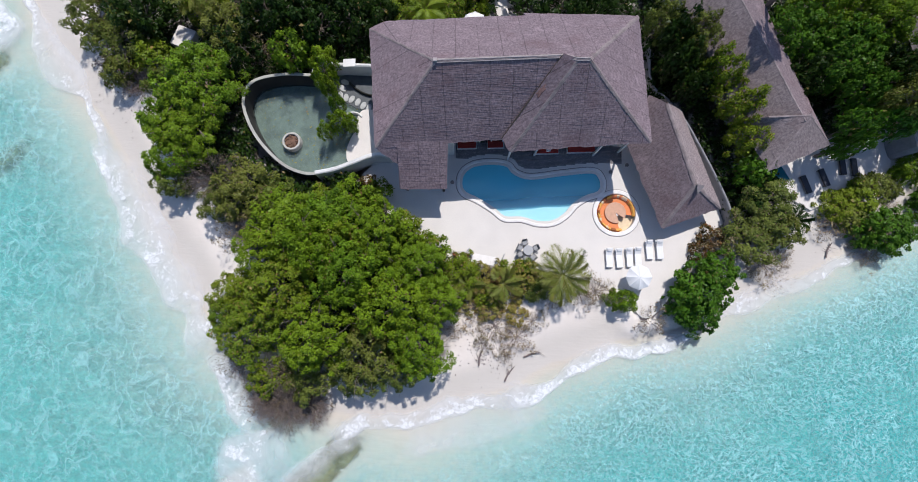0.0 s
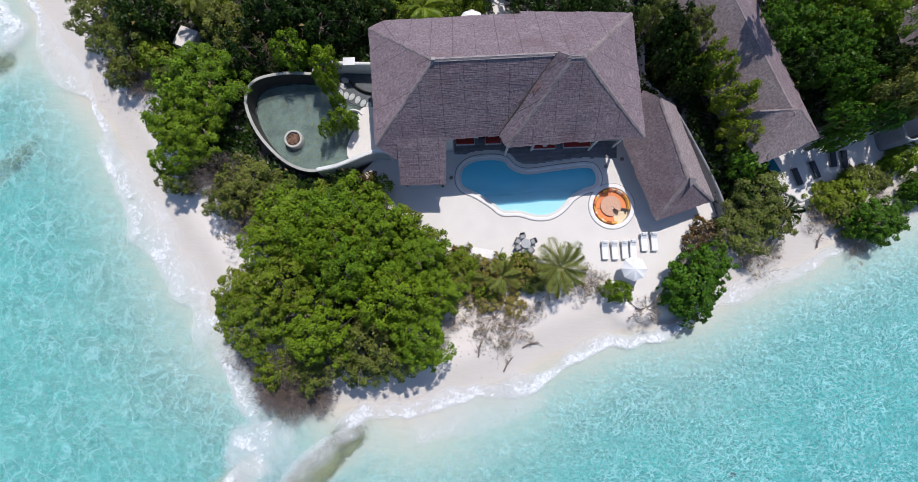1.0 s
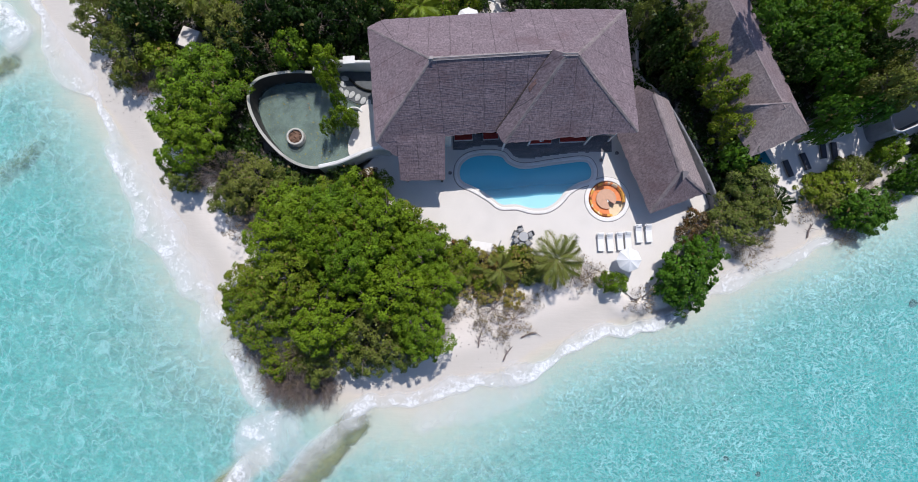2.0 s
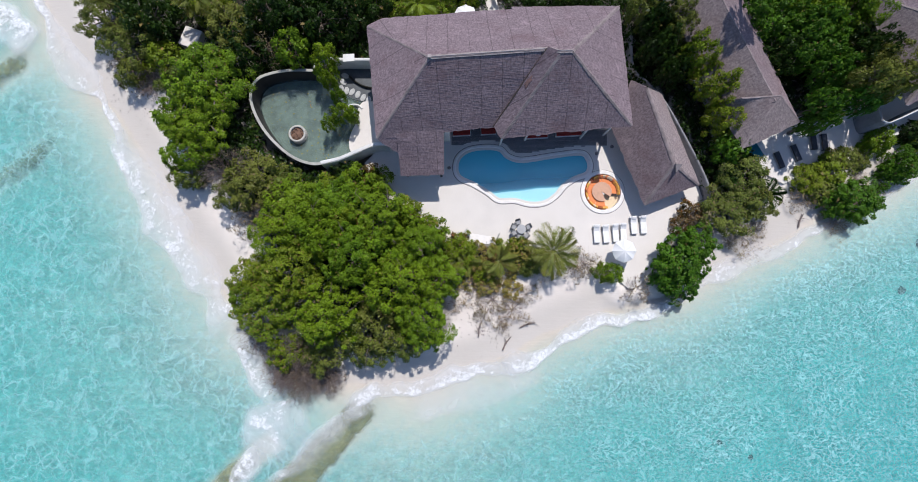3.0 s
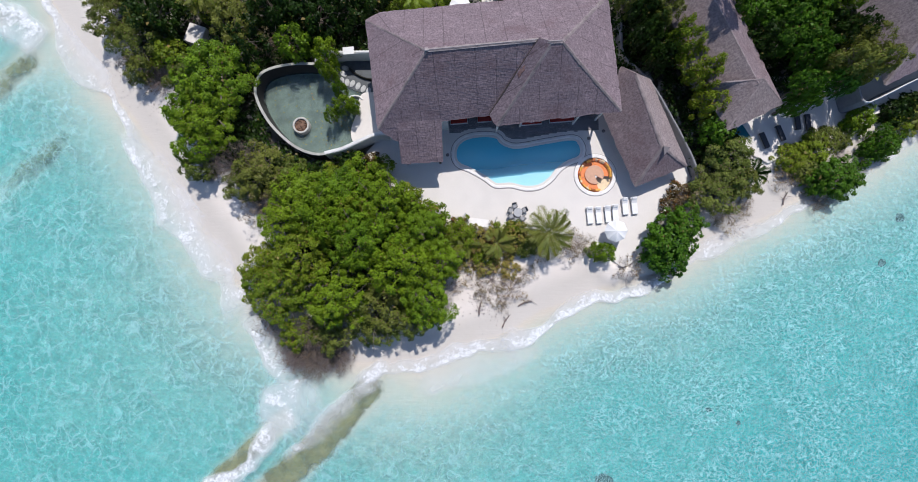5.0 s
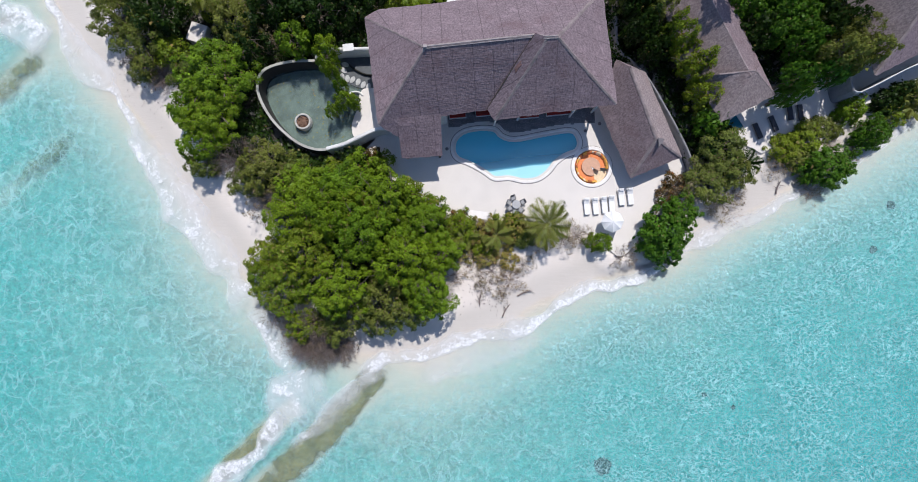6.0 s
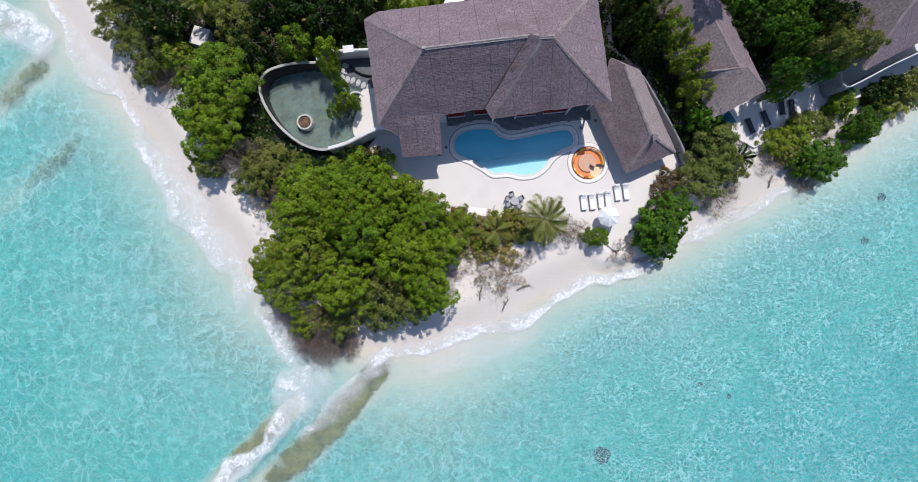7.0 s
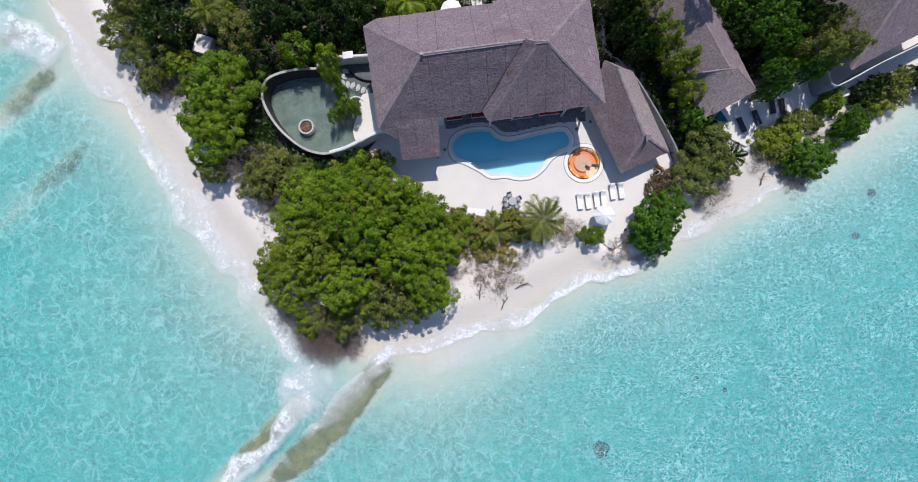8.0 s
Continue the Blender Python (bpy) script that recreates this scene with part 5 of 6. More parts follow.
def dining():
    x, y = 6.95, 5.75
    table = thing("garden_table", "grey round stone-topped garden table", "table", pose(x, y, 1.0))
    part("table_top", lathe(bmesh.new(), [(0, 0.70), (0.48, 0.70), (0.51, 0.725), (0.48, 0.75), (0, 0.75)], 0, 0, 32), plain("pale_grey_top", (0.40, 0.40, 0.41), 0.6, 0.85), table)
    part("pedestal", lathe(bmesh.new(), [(0, 0), (0.3, 0), (0.28, 0.05), (0.07, 0.1), (0.06, 0.7), (0, 0.7)], 0, 0, 18), WICKER, table)
    chair = thing("garden_chair", "grey woven garden chair at a round table", "chair", group="chairs round the garden table")
    part("seat", box(bmesh.new(), -0.25, 0.25, -0.25, 0.25, 0.40, 0.48, 0.03), WICKER, chair)
    part("cushion", box(bmesh.new(), -0.22, 0.22, -0.20, 0.23, 0.48, 0.54, 0.025), plain("grey_cushion", (0.33, 0.33, 0.34), 0.9, 0.85), chair)
    part("backrest", box(bmesh.new(), -0.25, 0.25, -0.03, 0.03, 0, 0.44, 0.025, pose(0, -0.25, 0.45, 10)), WICKER, chair)
    for s in (-1, 1):
        part("armrest", box(bmesh.new(), s * 0.27 - 0.03, s * 0.27 + 0.03, -0.26, 0.22, 0.60, 0.65, 0.015), WICKER, chair)
        for q in (-1, 1):
            part("leg", box(bmesh.new(), s * 0.22 - 0.02, s * 0.22 + 0.02, q * 0.21 - 0.02, q * 0.21 + 0.02, 0, 0.41), WICKER, chair)
    spots = [(112, 0.84), (160, 0.84), (206, 0.86), (258, 0.84), (310, 0.84), (20, 0.82)]
    for i, (a, r) in enumerate(spots):
        m = pose(x + r * math.cos(radians(a)), y + r * math.sin(radians(a)), 1.0, 0, 0, a + 90 + (i * 37 % 17 - 8))
        if i:
            copy_thing(chair, m)
        else:
            chair.matrix_basis = m


dining()


def daybed(x, y, a, length):
    ob = thing("daybed", "red-cushioned daybed with a white frame under the eaves", "daybed", pose(x, y, 1.035, 0, 0, a), "daybeds along the villa front")
    part("bed_frame", box(bmesh.new(), -length / 2, length / 2, -0.5, 0.5, 0.08, 0.32, 0.02), PLASTER, ob, "white frame")
    part("mattress", box(bmesh.new(), -length / 2 + 0.06, length / 2 - 0.06, -0.44, 0.44, 0.32, 0.50, 0.05), RED, ob, "red mattress")
    part("bolster", box(bmesh.new(), -length / 2 + 0.06, length / 2 - 0.06, 0.30, 0.5, 0.50, 0.82, 0.06), RED, ob)
    for s in (-1, 1):
        for q in (-1, 1):
            part("foot", box(bmesh.new(), s * (length / 2 - 0.08) - 0.04, s * (length / 2 - 0.08) + 0.04, q * 0.42 - 0.04, q * 0.42 + 0.04, 0, 0.09), TIMBER, ob)


for x, y, l in ((0.5, 16.6, 2.0), (3.45, 16.75, 1.7), (8.75, 16.33, 2.5), (12.3, 16.58, 2.9)):
    daybed(x, y, 3.5, l)
pillow = part("pillow", box(bmesh.new(), -0.22, 0.22, -0.16, 0.16, 0, 0.14, 0.05), WHITE)
pillow.matrix_basis = pose(8.9, 16.18, 1.54, 0, 0, 8)
tagged(pillow, "small white pillow on a red daybed", "pillow")


def handrail(x, y, a):
    ob = thing("handrail", "bent steel handrail at the beach steps", "handrail", pose(x, y, 1.0, 0, 0, a), "handrails at the beach steps")
    part("rail", tube(bmesh.new(), [(0, 0.35, 0), (0, 0.33, 0.85), (0, 0.25, 0.95), (0, -0.35, 0.75), (0, -0.42, 0.65), (0, -0.45, -0.3)], [0.035] * 6, 8), STEEL, ob)


handrail(0.9, 5.55, -40)
handrail(4.45, 5.0, -25)
steps = thing("beach_steps", "shallow pale steps down to the beach", "steps", pose(2.6, 4.75, 0, 0, 0, -9))
for i in range(3):
    part("step", box(bmesh.new(), -1.5, 1.5, -0.45 - 0.36 * i, -0.05 - 0.36 * i + 0.5 * (i == 0), 0.5, 1.012 - 0.15 * i, 0.02), COPING, steps)


def speaker(x, y):
    ob = thing("garden_lamp", "small dark garden lamp at the pool edge", "lamp", pose(x, y, 1.0), "garden lamps by the pool")
    part("stem", tube(bmesh.new(), [(0, 0, 0), (0, 0, 0.45)], [0.05, 0.05], 8), EDGE, ob)
    part("lamp_head", lathe(bmesh.new(), [(0, 0.42), (0.17, 0.42), (0.2, 0.5), (0.12, 0.62), (0, 0.64)], 0, 0, 16), EDGE, ob)


for x, y in ((-0.85, 12.5), (15.3, 14.1), (17.0, 14.9)):
    speaker(x, y)


# ---- the neighbouring villas ----
villa = thing("neighbour_villa", "long neighbouring villa with a hipped thatch roof among trees", "house")
B1, B2, B3, B4 = (35.2, 16.45, 5.2), (29.0, 13.6, 5.2), (18.6, 37.0, 5.2), (25.7, 40.5, 5.2)
B5, B6 = (33.6, 19.9, 5.2), (26.9, 18.4, 5.2)
BP, BW, BS, BN = (31.7, 18.3, 7.6), (28.1, 18.2, 7.2), (31.3, 17.8, 7.45), (22.6, 36.6, 7.6)
slope(villa, B2, B1, BP, BP, THATCH_B, 21)
slope(villa, B1, B5, BP, BP, THATCH_C, 25)
slope(villa, B6, B2, BP, BW, THATCH_B, 26)
slope(villa, (34.4, 18.2, 5.1), B4, BN, BS, THATCH_C, 22)
slope(villa, B3, (27.6, 16.8, 5.1), BS, BN, THATCH_B, 23)
slope(villa, B4, B3, BN, BN, THATCH_C, 24)
for i, (a, b, f) in enumerate([(BW, BP, 0.4), (BS, BN, 0.65), (BP, B1, 0.4), (BP, B2, 0.3)]):
    cap(villa, a, b, 0.045, 80 + i, f)
foot = [(30.0, 15.4), (33.9, 17.2), (25.3, 38.2), (20.6, 36.0)]
part("wall", band(bmesh.new(), offset(foot, 0.0), offset(foot, 0.3), 0.8, 5.0, bevel=0.02), PLASTER, villa, "white rendered wall")

villa3 = thing("far_villa", "far villa with a hipped thatch roof over a white terrace", "house")
C1, C2, C3, C4 = (45.2, 17.8, 6.4), (57.6, 23.5, 6.4), (52.8, 34.5, 6.4), (41.5, 29.8, 6.4)
CR, CS = (47.9, 24.0, 10.3), (50.4, 25.8, 10.3)
slope(villa3, C1, C2, CS, CR, THATCH, 31)
slope(villa3, C2, C3, CS, CS, THATCH, 32)
slope(villa3, C3, C4, CR, CS, THATCH, 33)
slope(villa3, C4, C1, CR, CR, THATCH_B, 34)
for i, (a, b) in enumerate([(CR, CS), (CR, C1), (CS, C2), (CR, C4)]):
    cap(villa3, a, b, 0.10, 90 + i, 0.6 if i < 1 else 0.45)
foot = [(46.8, 20.0), (55.8, 24.0), (52.0, 32.6), (43.4, 28.8)]
part("wall", band(bmesh.new(), foot, offset(foot, 0.3), 0.8, 7.2, bevel=0.02), PLASTER, villa3, "white rendered wall")

NEIGHBOUR = [(33.0, 13.6), (34.4, 11.8), (36.0, 10.9), (37.6, 11.6), (40.0, 13.0), (45.0, 15.2), (52.0, 17.4), (60.0, 20.6), (62, 26), (58, 27), (46, 21.5), (37.0, 18.4), (30.4, 15.4)]
tagged(part("neighbour_terrace", slab(bmesh.new(), NEIGHBOUR, 0.5, 0.99), CEMENT), "pale cement terrace in front of a villa", "terrace", kind="structure")
# wall face in the shade-grey plaster, its top in plain white
garden_wall([(44.2, 18.4), (44.5, 16.9), (45.2, 16.7), (47.8, 17.85), (50.2, 19.0), (54.6, 20.8), (60, 23.2)], 0.8, 4.4, 0.24, SHADEPLASTER, "tall white wall below a thatched roof, coloured grey as in shade", 2)
garden_wall([(44.5, 16.9), (45.2, 16.7), (47.8, 17.85), (50.2, 19.0), (54.6, 20.8), (60, 23.2)], 4.4, 4.5, 0.16, PLASTER, "thin white coping along a tall wall", 2)
for k, (x, y, a) in enumerate([(35.5, 13.5, 20), (37.4, 14.3, 20), (39.4, 15.6, 4), (40.6, 15.5, 4)]):
    ob = thing("wooden_sunbed", "dark wooden sunbed on a shaded terrace", "sunbed", pose(x, y, 0.99, 0, 0, a), "sunbeds on the neighbouring terrace")
    part("bed_frame", box(bmesh.new(), -0.30, 0.30, -0.95, 0.95, 0.24, 0.32, 0.02), TIMBER, ob)
    part("mattress", box(bmesh.new(), -0.27, 0.27, -0.92, 0.92, 0.32, 0.40, 0.03), DUSK, ob, "charcoal mattress")
    for s in (-1, 1):
        for q in (-1, 1):
            part("leg", box(bmesh.new(), s * 0.25 - 0.03, s * 0.25 + 0.03, q * 0.85 - 0.03, q * 0.85 + 0.03, 0, 0.25), TIMBER, ob)
nsteps = thing("terrace_steps", "low wooden steps down to the sand", "steps", pose(37.5, 12.9, 0, 0, 0, 20))
for i in range(3):
    part("step", box(bmesh.new(), -1.6, 1.6, -0.4 * i - 0.36, -0.4 * i, 0.6, 0.97 - 0.10 * i, 0.01), CEMENT, nsteps)
plunge = thing("plunge_pool", "small dark blue plunge pool beside a villa", "pool")
PL = [(32.0, 14.6), (33.0, 13.5), (34.0, 14.1), (33.2, 15.5)]
part("coping", band(bmesh.new(), PL, offset(PL, 0.25), 0.9, 1.06, bevel=0.03), COPING, plunge)
bm = bmesh.new()
bm.faces.new([bm.verts.new((x, y, 1.0)) for x, y in PL])
part("pool_surface", bm, plain("deep_blue_water", (0.03, 0.16, 0.22), 0.05, 0.8, 1, 0.02), plunge)

path = [(3.6, 36), (3.7, 32.8), (4.2, 30.4), (4.4, 28.5)]
pf = curve_through(path, 4)
tagged(part("garden_path", band(bmesh.new(), offset(pf, -0.65, False), offset(pf, 0.65, False), 0.6, 0.97, False, 0.02), CEMENT), "pale cement garden path leading north", "path", kind="structure")
hut = thing("garden_plinth", "pale stone slab half hidden by bushes", "slab", pose(-29.4, 26.9, 0.8, 0, 0, -20))
part("slab_top", box(bmesh.new(), -1.0, 1.0, -1.1, 1.1, 0.0, 1.3, 0.08), CEMENT, hut)


# ---- plants ----
def leaf_cards(rng, centres, outs, count, spread, size, curl=0.35):
    """Leaves in rosettes: count round each centre, as folded four-cornered blades."""
    n = len(centres) * count
    c, o = np.repeat(centres, count, 0), np.repeat(outs, count, 0)
    s = np.repeat(spread, count)[:, None]
    d = rng.normal(size=(n, 3))
    d /= np.linalg.norm(d, axis=1)[:, None]
    d = d + o * 0.75 + np.array([0, 0, 0.25])
    d /= np.linalg.norm(d, axis=1)[:, None]
    base = c + d * s * rng.uniform(0.55, 1.05, (n, 1))
    nrm = d * 0.7 + rng.normal(size=(n, 3)) * 0.45 + np.array([0, 0, 0.5])
    nrm /= np.linalg.norm(nrm, axis=1)[:, None]
    way = rng.normal(size=(n, 3)) + d * 0.6
    way -= (way * nrm).sum(1)[:, None] * nrm
    way /= np.linalg.norm(way, axis=1)[:, None]
    side = np.cross(nrm, way)
    ln = size * rng.uniform(0.7, 1.3, (n, 1))
    wd = ln * rng.uniform(0.24, 0.34, (n, 1))
    mid = base + way * ln * 0.5
    verts = np.stack([base, mid + side * wd + nrm * wd * curl, base + way * ln - nrm * ln * 0.12, mid - side * wd + nrm * wd * curl], 1).reshape(-1, 3)
    age = np.repeat(rng.random(len(centres)), 4 * count)
    return verts, np.arange(4 * n).reshape(-1, 4), age


def crown_mesh(kind, R, seed, leaf=0.27, count=64, thin=1.0):
    """A crown of many leafy clumps over an uneven dome, its foot at z = 0, about R wide and 1.05 R high."""
    rng = np.random.default_rng(seed)
    n = int(2 * math.pi * R * R * 1.45 * thin)
    k = np.arange(n) + 0.5
    phi, z = k * 2.39996 + rng.uniform(0, 0.5, n), 1 - k / n * 1.22
    d = np.stack([np.sqrt(np.clip(1 - z * z, 0, 1)) * np.cos(phi), np.sqrt(np.clip(1 - z * z, 0, 1)) * np.sin(phi), z], -1)
    lump = np.array([noise.noise((v[0] * 1.7 + seed, v[1] * 1.7, v[2] * 1.7)) * 0.34 + noise.noise((v[0] * 4 + seed, v[1] * 4, v[2] * 4)) * 0.30 for v in d])
    lobes = rng.normal(size=(max(5, int(1.6 * R * R)), 3)) + np.array([0, 0, 0.5])
    lobes /= np.linalg.norm(lobes, axis=1)[:, None]
    gap = np.arccos(np.clip(d @ lobes.T, -1, 1)).min(1) * R / 1.05
    rad = R * (0.69 + 0.80 * lump + (0.38 * np.sqrt(np.clip(1 - gap ** 2, 0, 1)))) * rng.uniform(0.83, 1.07, n)
    rad = np.clip(rad, 0.5 * R, 1.04 * R)
    c = d * rad[:, None] * np.array([1, 1, 0.72]) + np.array([0, 0, 0.30 * R])
    c[:, :2] += rng.normal(size=(n, 2)) * 0.12
    keep = rng.random(n) > 0.06
    c, d = c[keep], d[keep]
    spread = rng.uniform(0.28, 0.54, len(c)) * (0.72 if kind in "ek" else 1.0)
    v1, f1, a1 = leaf_cards(rng, c, d, count, spread, leaf)
    inner = c[::2] * np.array([0.74, 0.74, 0.78])
    v2, f2, a2 = leaf_cards(rng, inner, d[::2], count // 4, np.full(len(inner), 0.7), leaf * 1.7)
    me = mesh_from("crown", np.concatenate([v1, v2]), np.concatenate([f1, f2 + len(v1)]), LEAVES[kind])
    set_attribute(me, "age", np.concatenate([a1, a2]))
    return me


def limbs_mesh(R, seed, name="trunk", top=0.62, bare=False, count=19):
    """A tapered trunk that parts into limbs and branches."""
    rng = random.Random(seed)
    bm = bmesh.new()
    fork = Vector((rng.uniform(-0.1, 0.1) * R, rng.uniform(-0.1, 0.1) * R, (0.06 if bare else 0.2) * R))
    w = 0.013 * R + 0.012 if bare else 0.045 * R + 0.02
    tube(bm, [(0, 0, -0.25 * R - 0.2), (0.02 * R, 0, 0), fork], [w * 1.5, w * 1.1, w * 0.9], 7)
    for i in range(count if bare else 7):
        a = 2 * math.pi * i / (count if bare else 7) + rng.uniform(-0.3, 0.3)
        r = R * rng.uniform(0.55, 0.95)
        tip = Vector((math.cos(a) * r, math.sin(a) * r, R * rng.uniform(0.25, top)))
        mid = fork.lerp(tip, 0.5) + Vector((rng.uniform(-1, 1), rng.uniform(-1, 1), rng.uniform(0, 1))) * 0.12 * R
        tube(bm, [fork, mid, tip], [w * 0.62, w * 0.4, w * 0.12], 5)
        for j in range(9 if bare else 3):
            f = rng.uniform(0.25, 0.95)
            p = fork.lerp(mid, f * 2) if f < 0.5 else mid.lerp(tip, f * 2 - 1)
            q = p + Vector((math.cos(a) + rng.uniform(-1.3, 1.3), math.sin(a) + rng.uniform(-1.3, 1.3), rng.uniform(-0.1, 0.9))) * R * rng.uniform(0.12, 0.3)
            tube(bm, [p, p.lerp(q, 0.5) + Vector((0, 0, 0.03 * R)), q], [w * 0.22, w * 0.16, w * 0.06], 4, False)
            if bare:
                for _ in range(3):
                    u = p.lerp(q, rng.uniform(0.3, 1))
                    tube(bm, [u, u + Vector((rng.uniform(-1, 1), rng.uniform(-1, 1), rng.uniform(-0.2, 0.6))) * R * 0.14], [w * 0.09, w * 0.04], 3, False)
    me = bpy.data.meshes.new(name)
    bm.to_mesh(me)
    bm.free()
    me.materials.append(TWIG if bare else BARK)
    return me


LIBRARY = {}
WORDS = {"r": "rusty brown-leaved", "g": "dense bright green", "o": "olive-green", "y": "lime-green", "d": "dark green", "e": "deep green", "k": "khaki-brown", "b": "dry grey-brown"}


def library(kind, size, variant):
    key = (kind, size, variant)
    if key not in LIBRARY:
        seed = sum(map(ord, kind)) * 7 + int(size * 10) * 3 + variant * 101
        if kind == "t":
            LIBRARY[key] = crown_mesh("t", size, seed, 0.12, 16, 0.6), limbs_mesh(size, seed, "bough", 0.85, True, 58)
        elif kind == "b":
            LIBRARY[key] = crown_mesh("b", size, seed, 0.11, 34, 0.75), limbs_mesh(size, seed, "bough", 0.8, True)
        else:
            LIBRARY[key] = crown_mesh(kind, size, seed, {"k": 0.17, "e": 0.2, "g": 0.165, "o": 0.16, "y": 0.19, "d": 0.25, "r": 0.2}[kind], {"k": 64, "e": 60, "g": 128, "o": 112, "y": 84, "d": 56, "r": 60}[kind], 1.6 if kind == "e" else 1.0), limbs_mesh(size, seed)
    return LIBRARY[key]


def ground_at(x, y):
    return float(height(away(np.array([x]), np.array([y]), ISLAND), np.zeros(1))[0])


def plant(bed, where):
    for i, (kind, x, y, r, h) in enumerate(bed):
        size = min((1.5, 2.5, 3.8), key=lambda s: abs(s - r))
        crown, limbs = library(kind, size, i % (3 if kind == "g" else 2))
        s = r / size
        small = h <= 3
        z = max(ground_at(x, y), 0.1)
        word = "bush" if small else "tree"
        if kind in "bt":
            name, label = "dry_shrub", ("leafless grey shrub of fine bare twigs " if kind == "t" else "dry grey-brown shrub with bare twigs ") + where
        else:
            name, label = ("bush" if small else "broadleaf_tree"), f"{WORDS[kind]} leafy {word} {where}"
        lift = 0.0 if small or kind in "bt" else max(h * 0.30, h - 2.2 * r if h >= 8 else 0)
        high = (h - lift) / (1.05 * size)
        ob = thing(name, label, "shrub" if small or kind in "bt" else "tree", pose(x, y, z, 0, 0, (i * 137 + x * 31) % 360), "plants " + where)
        shared("crown", crown, ob, Matrix.Translation((0, 0, lift)) @ Matrix.Diagonal((s, s, high, 1)))
        shared("bough" if kind in "bt" else "trunk", limbs, ob, Matrix.Translation((0, 0, lift)) @ Matrix.Diagonal((s, s, high, 1)))
        if lift:
            if ("stem", 0) not in LIBRARY:
                bm = tube(bmesh.new(), [(0, 0, -0.3), (0.02, 0.01, 0.4), (0, 0, 1.0)], [0.24, 0.19, 0.16], 8)
                me = bpy.data.meshes.new("stem")
                bm.to_mesh(me)
                bm.free()
                me.materials.append(BARK)
                LIBRARY["stem", 0] = me
            shared("stem", LIBRARY["stem", 0], ob, Matrix.Diagonal((s, s, lift, 1)))


plant(GROVE, "in a beach grove")
plant(WEST, "beside the pond wall")
plant(NORTH, "in the garden woods")
plant(HEDGE, "along the terrace edge")
plant(EAST, "between two villas")
plant(FAR_EAST, "behind the neighbouring villa")
plant(FRINGE, "along the eastern beach")
plant(DRY, "on open sand")


def frond_mesh(length, kind, seed, droop=0.55):
    """One palm frond: a bent rib with two rows of narrow leaflets."""
    rng = np.random.default_rng(seed)
    verts, faces = [], []

    def quad(*p):
        faces.append([len(verts) + i for i in range(4)])
        verts.extend(p)

    n = 34
    spine = [np.array([0, length * (f - 0.12 * f * f), length * (0.42 * f - droop * f * f)]) for f in np.linspace(0, 1, n)]
    for i in range(n - 1):
        w = 0.03 * (1 - i / n) + 0.006
        a, b, s = spine[i], spine[i + 1], np.array([w, 0, 0])
        quad(a - s, a + s, b + s, b - s)
    for i in range(3, n):
        f = i / (n - 1)
        l = length * 0.38 * math.sin(math.pi * (0.12 + 0.86 * f)) ** 0.7 * rng.uniform(0.85, 1.1)
        for side in (-1, 1):
            way = np.array([side * 0.8, 0.62 + 0.4 * f, -0.22 + rng.normal() * 0.12])
            way /= np.linalg.norm(way)
            cross = np.array([-way[1] * 0.2, 0.5, 0.25 * side]) * 0.085
            p = spine[i]
            quad(p, p + way * l * 0.45 + cross, p + way * l + np.array([0, 0, -0.14 * l]), p + way * l * 0.45 - cross)
    return mesh_from("frond", verts, faces, LEAVES[kind])


def palm(x, y, h, length, fronds, kind, label, seed):
    z = ground_at(x, y)
    rng = random.Random(seed)
    ob = thing("palm_tree", label, "palm", pose(x, y, z), "palms by the terrace")
    bm = tube(bmesh.new(), [(0, 0, -0.3), (0.05, 0, h * 0.4), (0, 0.04, h * 0.8), (0, 0, h)], [0.2, 0.15, 0.13, 0.16], 10)
    part("trunk", bm, BARK, ob, "ringed grey trunk")
    meshes = [frond_mesh(length, kind, seed + k, 0.45 + 0.18 * k) for k in range(3)]
    for i in range(fronds):
        f = i / fronds
        shared("frond", meshes[i % 3], ob, pose(0, 0, h, 0, 0, i * 137.5 + rng.uniform(-8, 8)) @ pose(0, 0.05, 0, 42 - 55 * f + rng.uniform(-6, 6), 0, 0) @ Matrix.Diagonal((1, rng.uniform(0.8, 1.1), 1, 1)))


palm(10.05, 3.3, 2.6, 3.0, 19, "p", "young palm with arching green fronds beside the terrace", 3)
palm(4.4, 2.3, 1.9, 2.1, 11, "p", "dusty young palm with yellowing fronds", 4)
palm(0.9, 2.2, 1.7, 1.7, 8, "p", "small palm with faded fronds among bushes", 5)
palm(33.2, 9.6, 1.8, 2.0, 12, "d", "small dark green palm beside terrace steps", 6)
palm(-27.3, 29.6, 4.0, 2.4, 16, "p", "young palm rising out of low woods", 7)
palm(-4.2, 29.8, 3.0, 2.4, 16, "y", "bright lime palm behind the thatched villa", 8)
palm(53.4, 15.6, 1.4, 1.8, 12, "p", "small yellowing palm in beach scrub", 9)


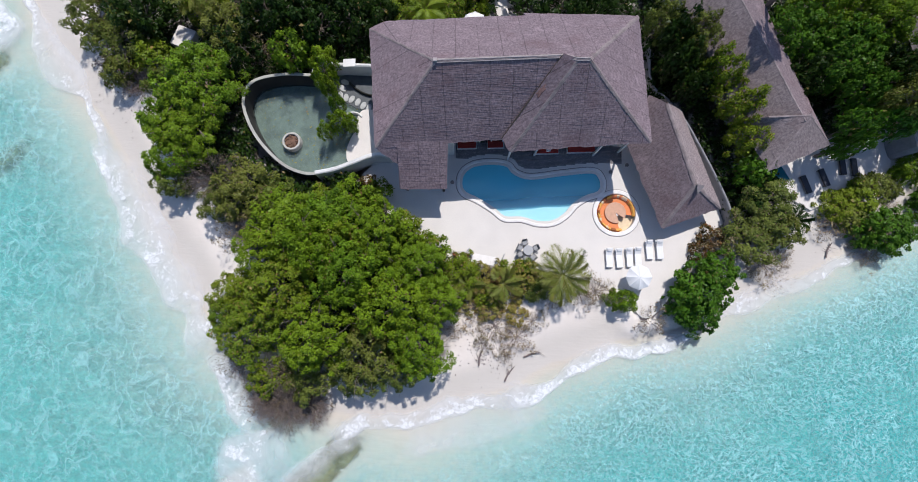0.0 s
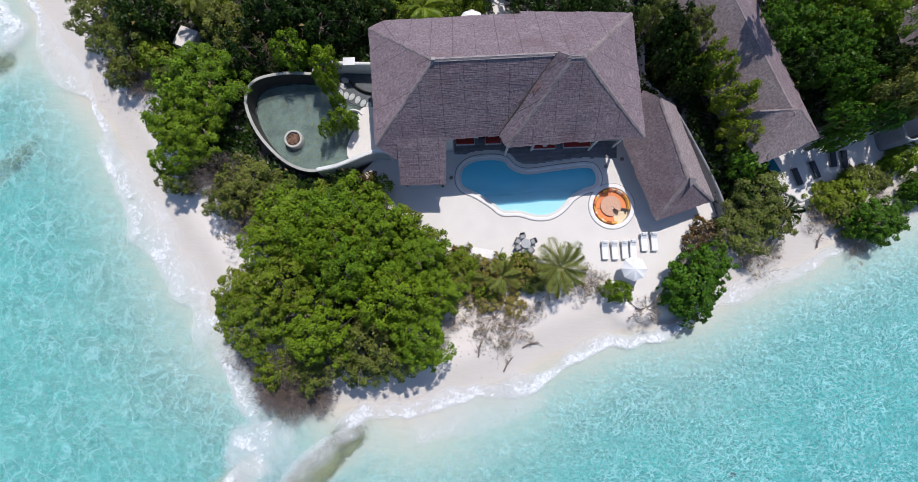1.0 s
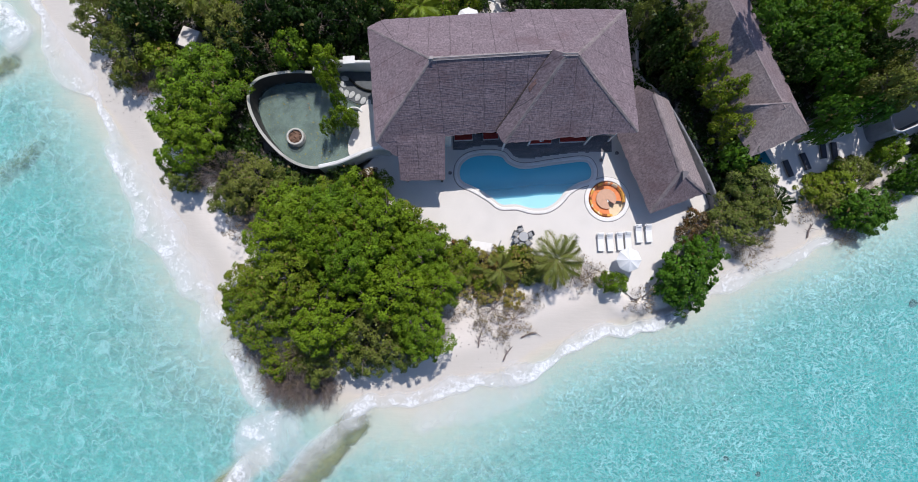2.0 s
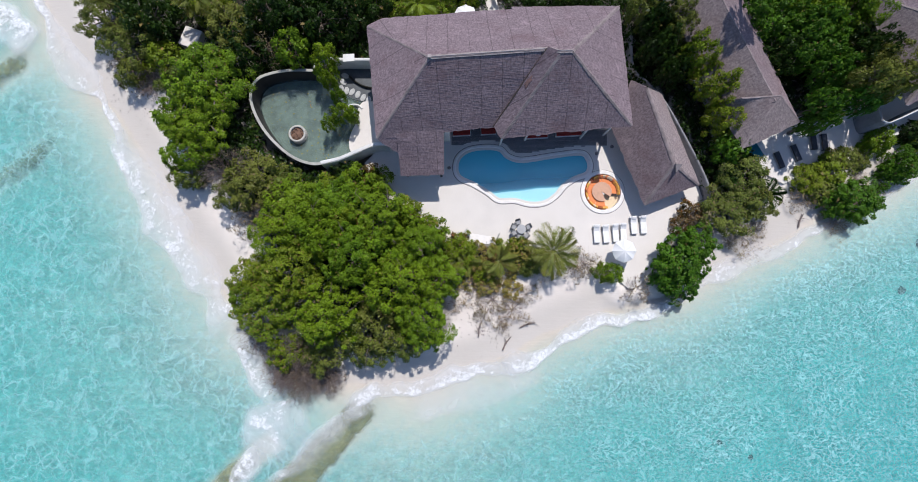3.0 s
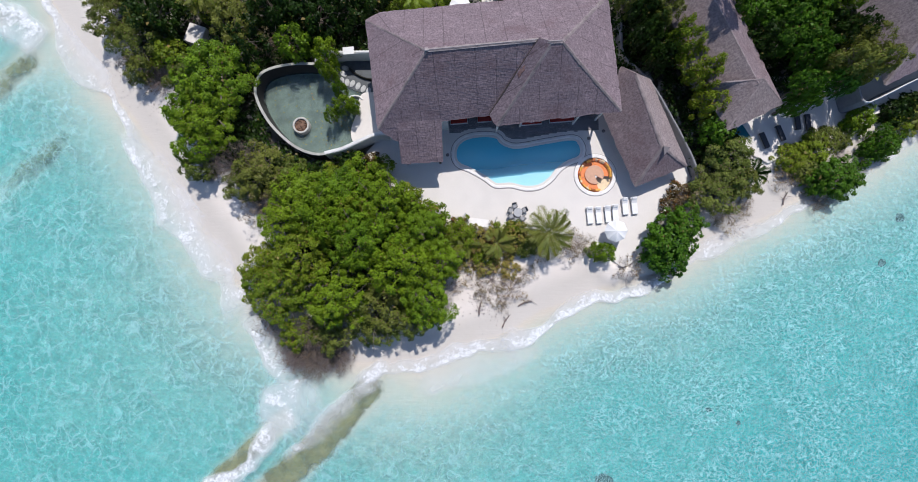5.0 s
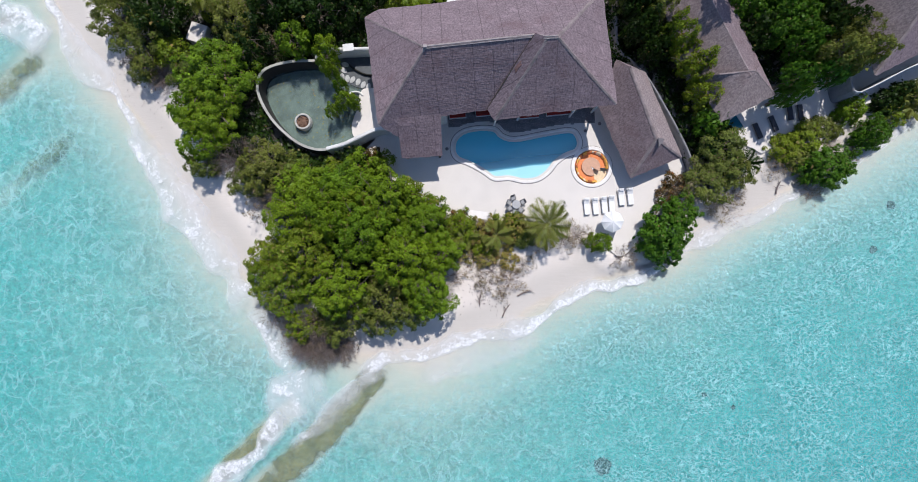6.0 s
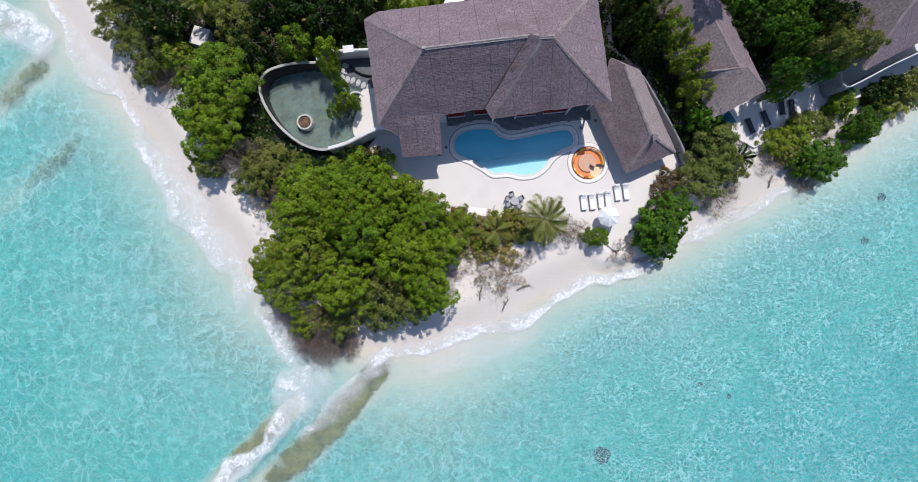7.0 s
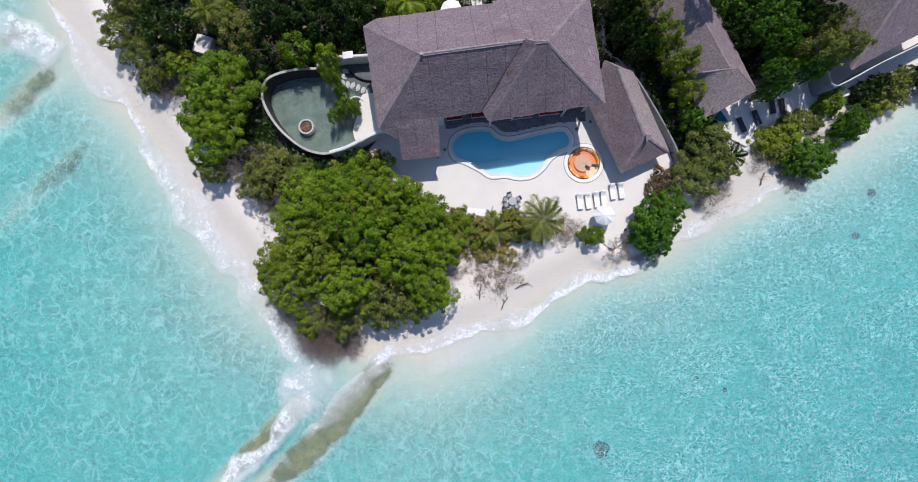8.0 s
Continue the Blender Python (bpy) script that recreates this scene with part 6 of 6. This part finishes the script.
def driftwood(x, y, a, seed):
    rng = random.Random(seed)
    bm = bmesh.new()
    z = ground_at(x, y)
    tube(bm, [(-0.8, 0, 0.1), (0, 0.1, 0.14), (0.9, -0.05, 0.25)], [0.09, 0.08, 0.03], 6)
    for i in range(7):
        f = rng.uniform(-0.5, 0.8)
        tube(bm, [(f, 0.05, 0.14), (f + rng.uniform(0, 0.6), rng.uniform(-0.7, 0.7), rng.uniform(0.05, 0.5))], [0.035, 0.012], 4)
    ob = tagged(part("driftwood", bm, TWIG), "grey weathered driftwood branch on white sand", "driftwood", "driftwood on the beach")
    ob.matrix_basis = pose(x, y, z, 0, 0, a)


for i, (x, y, a) in enumerate([(5.4, -6.6, 60), (2.5, -5.0, 80), (7.6, -4.6, 20), (38.2, 6.9, 70), (-32.6, 17.6, -50)]):
    driftwood(x, y, a, i)

# fallen leaves and bits of twig strewn over the sand beside the trees
rng = np.random.default_rng(21)
lx, ly = [], []
for x, y, r, n in ((-37.4, 24.6, 2.6, 170), (-35.6, 20.6, 2.0, 110), (-33.4, 18.4, 1.6, 60), (-40.0, 29.5, 2.4, 110), (32.4, 4.6, 2.2, 150), (3.6, -4.0, 2.6, 160), (-0.4, -1.8, 1.6, 60), (44.5, 11.0, 1.6, 60)):
    lx += list(x + rng.normal(size=n) * r * 0.6)
    ly += list(y + rng.normal(size=n) * r * 0.6)
lt, ll = rng.uniform(0, 6.28, len(lx)), rng.uniform(0.03, 0.11, len(lx))
litter_verts = []
for x, y, t, l in zip(lx, ly, lt, ll):
    z, c, q = max(ground_at(x, y), 0.05) + 0.07, math.cos(t), math.sin(t)
    litter_verts += [(x + l * c, y + l * q, z), (x - 0.4 * l * q, y + 0.4 * l * c, z + 0.03), (x - l * c, y - l * q, z), (x + 0.4 * l * q, y - 0.4 * l * c, z + 0.02)]
tagged(new("leaf_litter", mesh_from("leaf_litter", litter_verts, np.arange(len(litter_verts)).reshape(-1, 4), TWIG)), "brown fallen leaves and twigs strewn on white sand", "leaves", kind="stuff")

# low growth that fills the gaps between the trees, near-black in place of shade
rng = np.random.default_rng(11)
ux, uy = rng.uniform(-45, 62, 14000), rng.uniform(-8, 36, 14000)
ud = away(ux, uy, ISLAND)
ok = (((ux < -8) & (uy > 8.5) & (ud > 7.5)) | ((ux > 27.5) & (uy > 19) & (ud > 9)) | ((uy > 28.8) & (ud > 8)) | ((ux > 19.5) & (uy > 24)) | ((ux > 16.9) & (uy > 21.6) & (ux < 21)) | ((ux > 24) & (uy > 11 - 0.4 * (ux - 24)) & (ux < 33) & (ud > 6)) | ((ux < -3) & (ux > -19) & (uy > -3) & (uy < 9) & (ud > 8)))
ok &= away(ux, uy, POND_AREA) < -0.5
ok &= away(ux, uy, DECK) < -0.4
ok &= away(ux, uy, NEIGHBOUR) < -0.3
ok &= (away(ux, uy, pf, False) > 1.0) & (np.hypot(ux + 29.4, uy - 26.9) > 1.6)
for quad in ([B1[:2], B2[:2], B6[:2], B3[:2], B4[:2], B5[:2]], [C1[:2], C2[:2], C3[:2], C4[:2]]):
    ok &= away(ux, uy, quad) < 0.2
ux, uy = ux[ok], uy[ok]
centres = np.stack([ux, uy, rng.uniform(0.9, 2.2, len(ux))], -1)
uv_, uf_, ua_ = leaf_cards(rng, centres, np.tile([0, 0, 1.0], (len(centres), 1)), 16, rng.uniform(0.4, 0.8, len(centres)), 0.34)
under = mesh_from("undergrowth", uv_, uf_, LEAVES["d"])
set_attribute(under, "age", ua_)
tagged(new("undergrowth", under), "low undergrowth coloured near-black as shade between garden trees", "undergrowth", kind="stuff")

# woods that go on north of the garden
rng = np.random.default_rng(8)
wx, wy = rng.uniform(-60, 120, 900), rng.uniform(34, 120, 900)
ok = away(wx, wy, ISLAND) > 11
for hx, hy, hr in ((23, 38, 7), (51, 28, 12), (4, 33, 3)):
    ok &= np.hypot(wx - hx, wy - hy) > hr
wx, wy = wx[ok], wy[ok]
centres = np.stack([np.repeat(wx, 14) + rng.normal(size=len(wx) * 14) * 1.9, np.repeat(wy, 14) + rng.normal(size=len(wx) * 14) * 1.9, rng.uniform(2.0, 6.0, len(wx) * 14)], -1)
wv, wf, wa = leaf_cards(rng, centres, np.tile([0, 0, 1.0], (len(centres), 1)), 12, rng.uniform(0.6, 1.1, len(centres)), 0.75)
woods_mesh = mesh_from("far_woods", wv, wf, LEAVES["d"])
set_attribute(woods_mesh, "age", wa)
tagged(new("far_woods", woods_mesh), "dark green tropical woods behind the villas", "woods", kind="stuff")
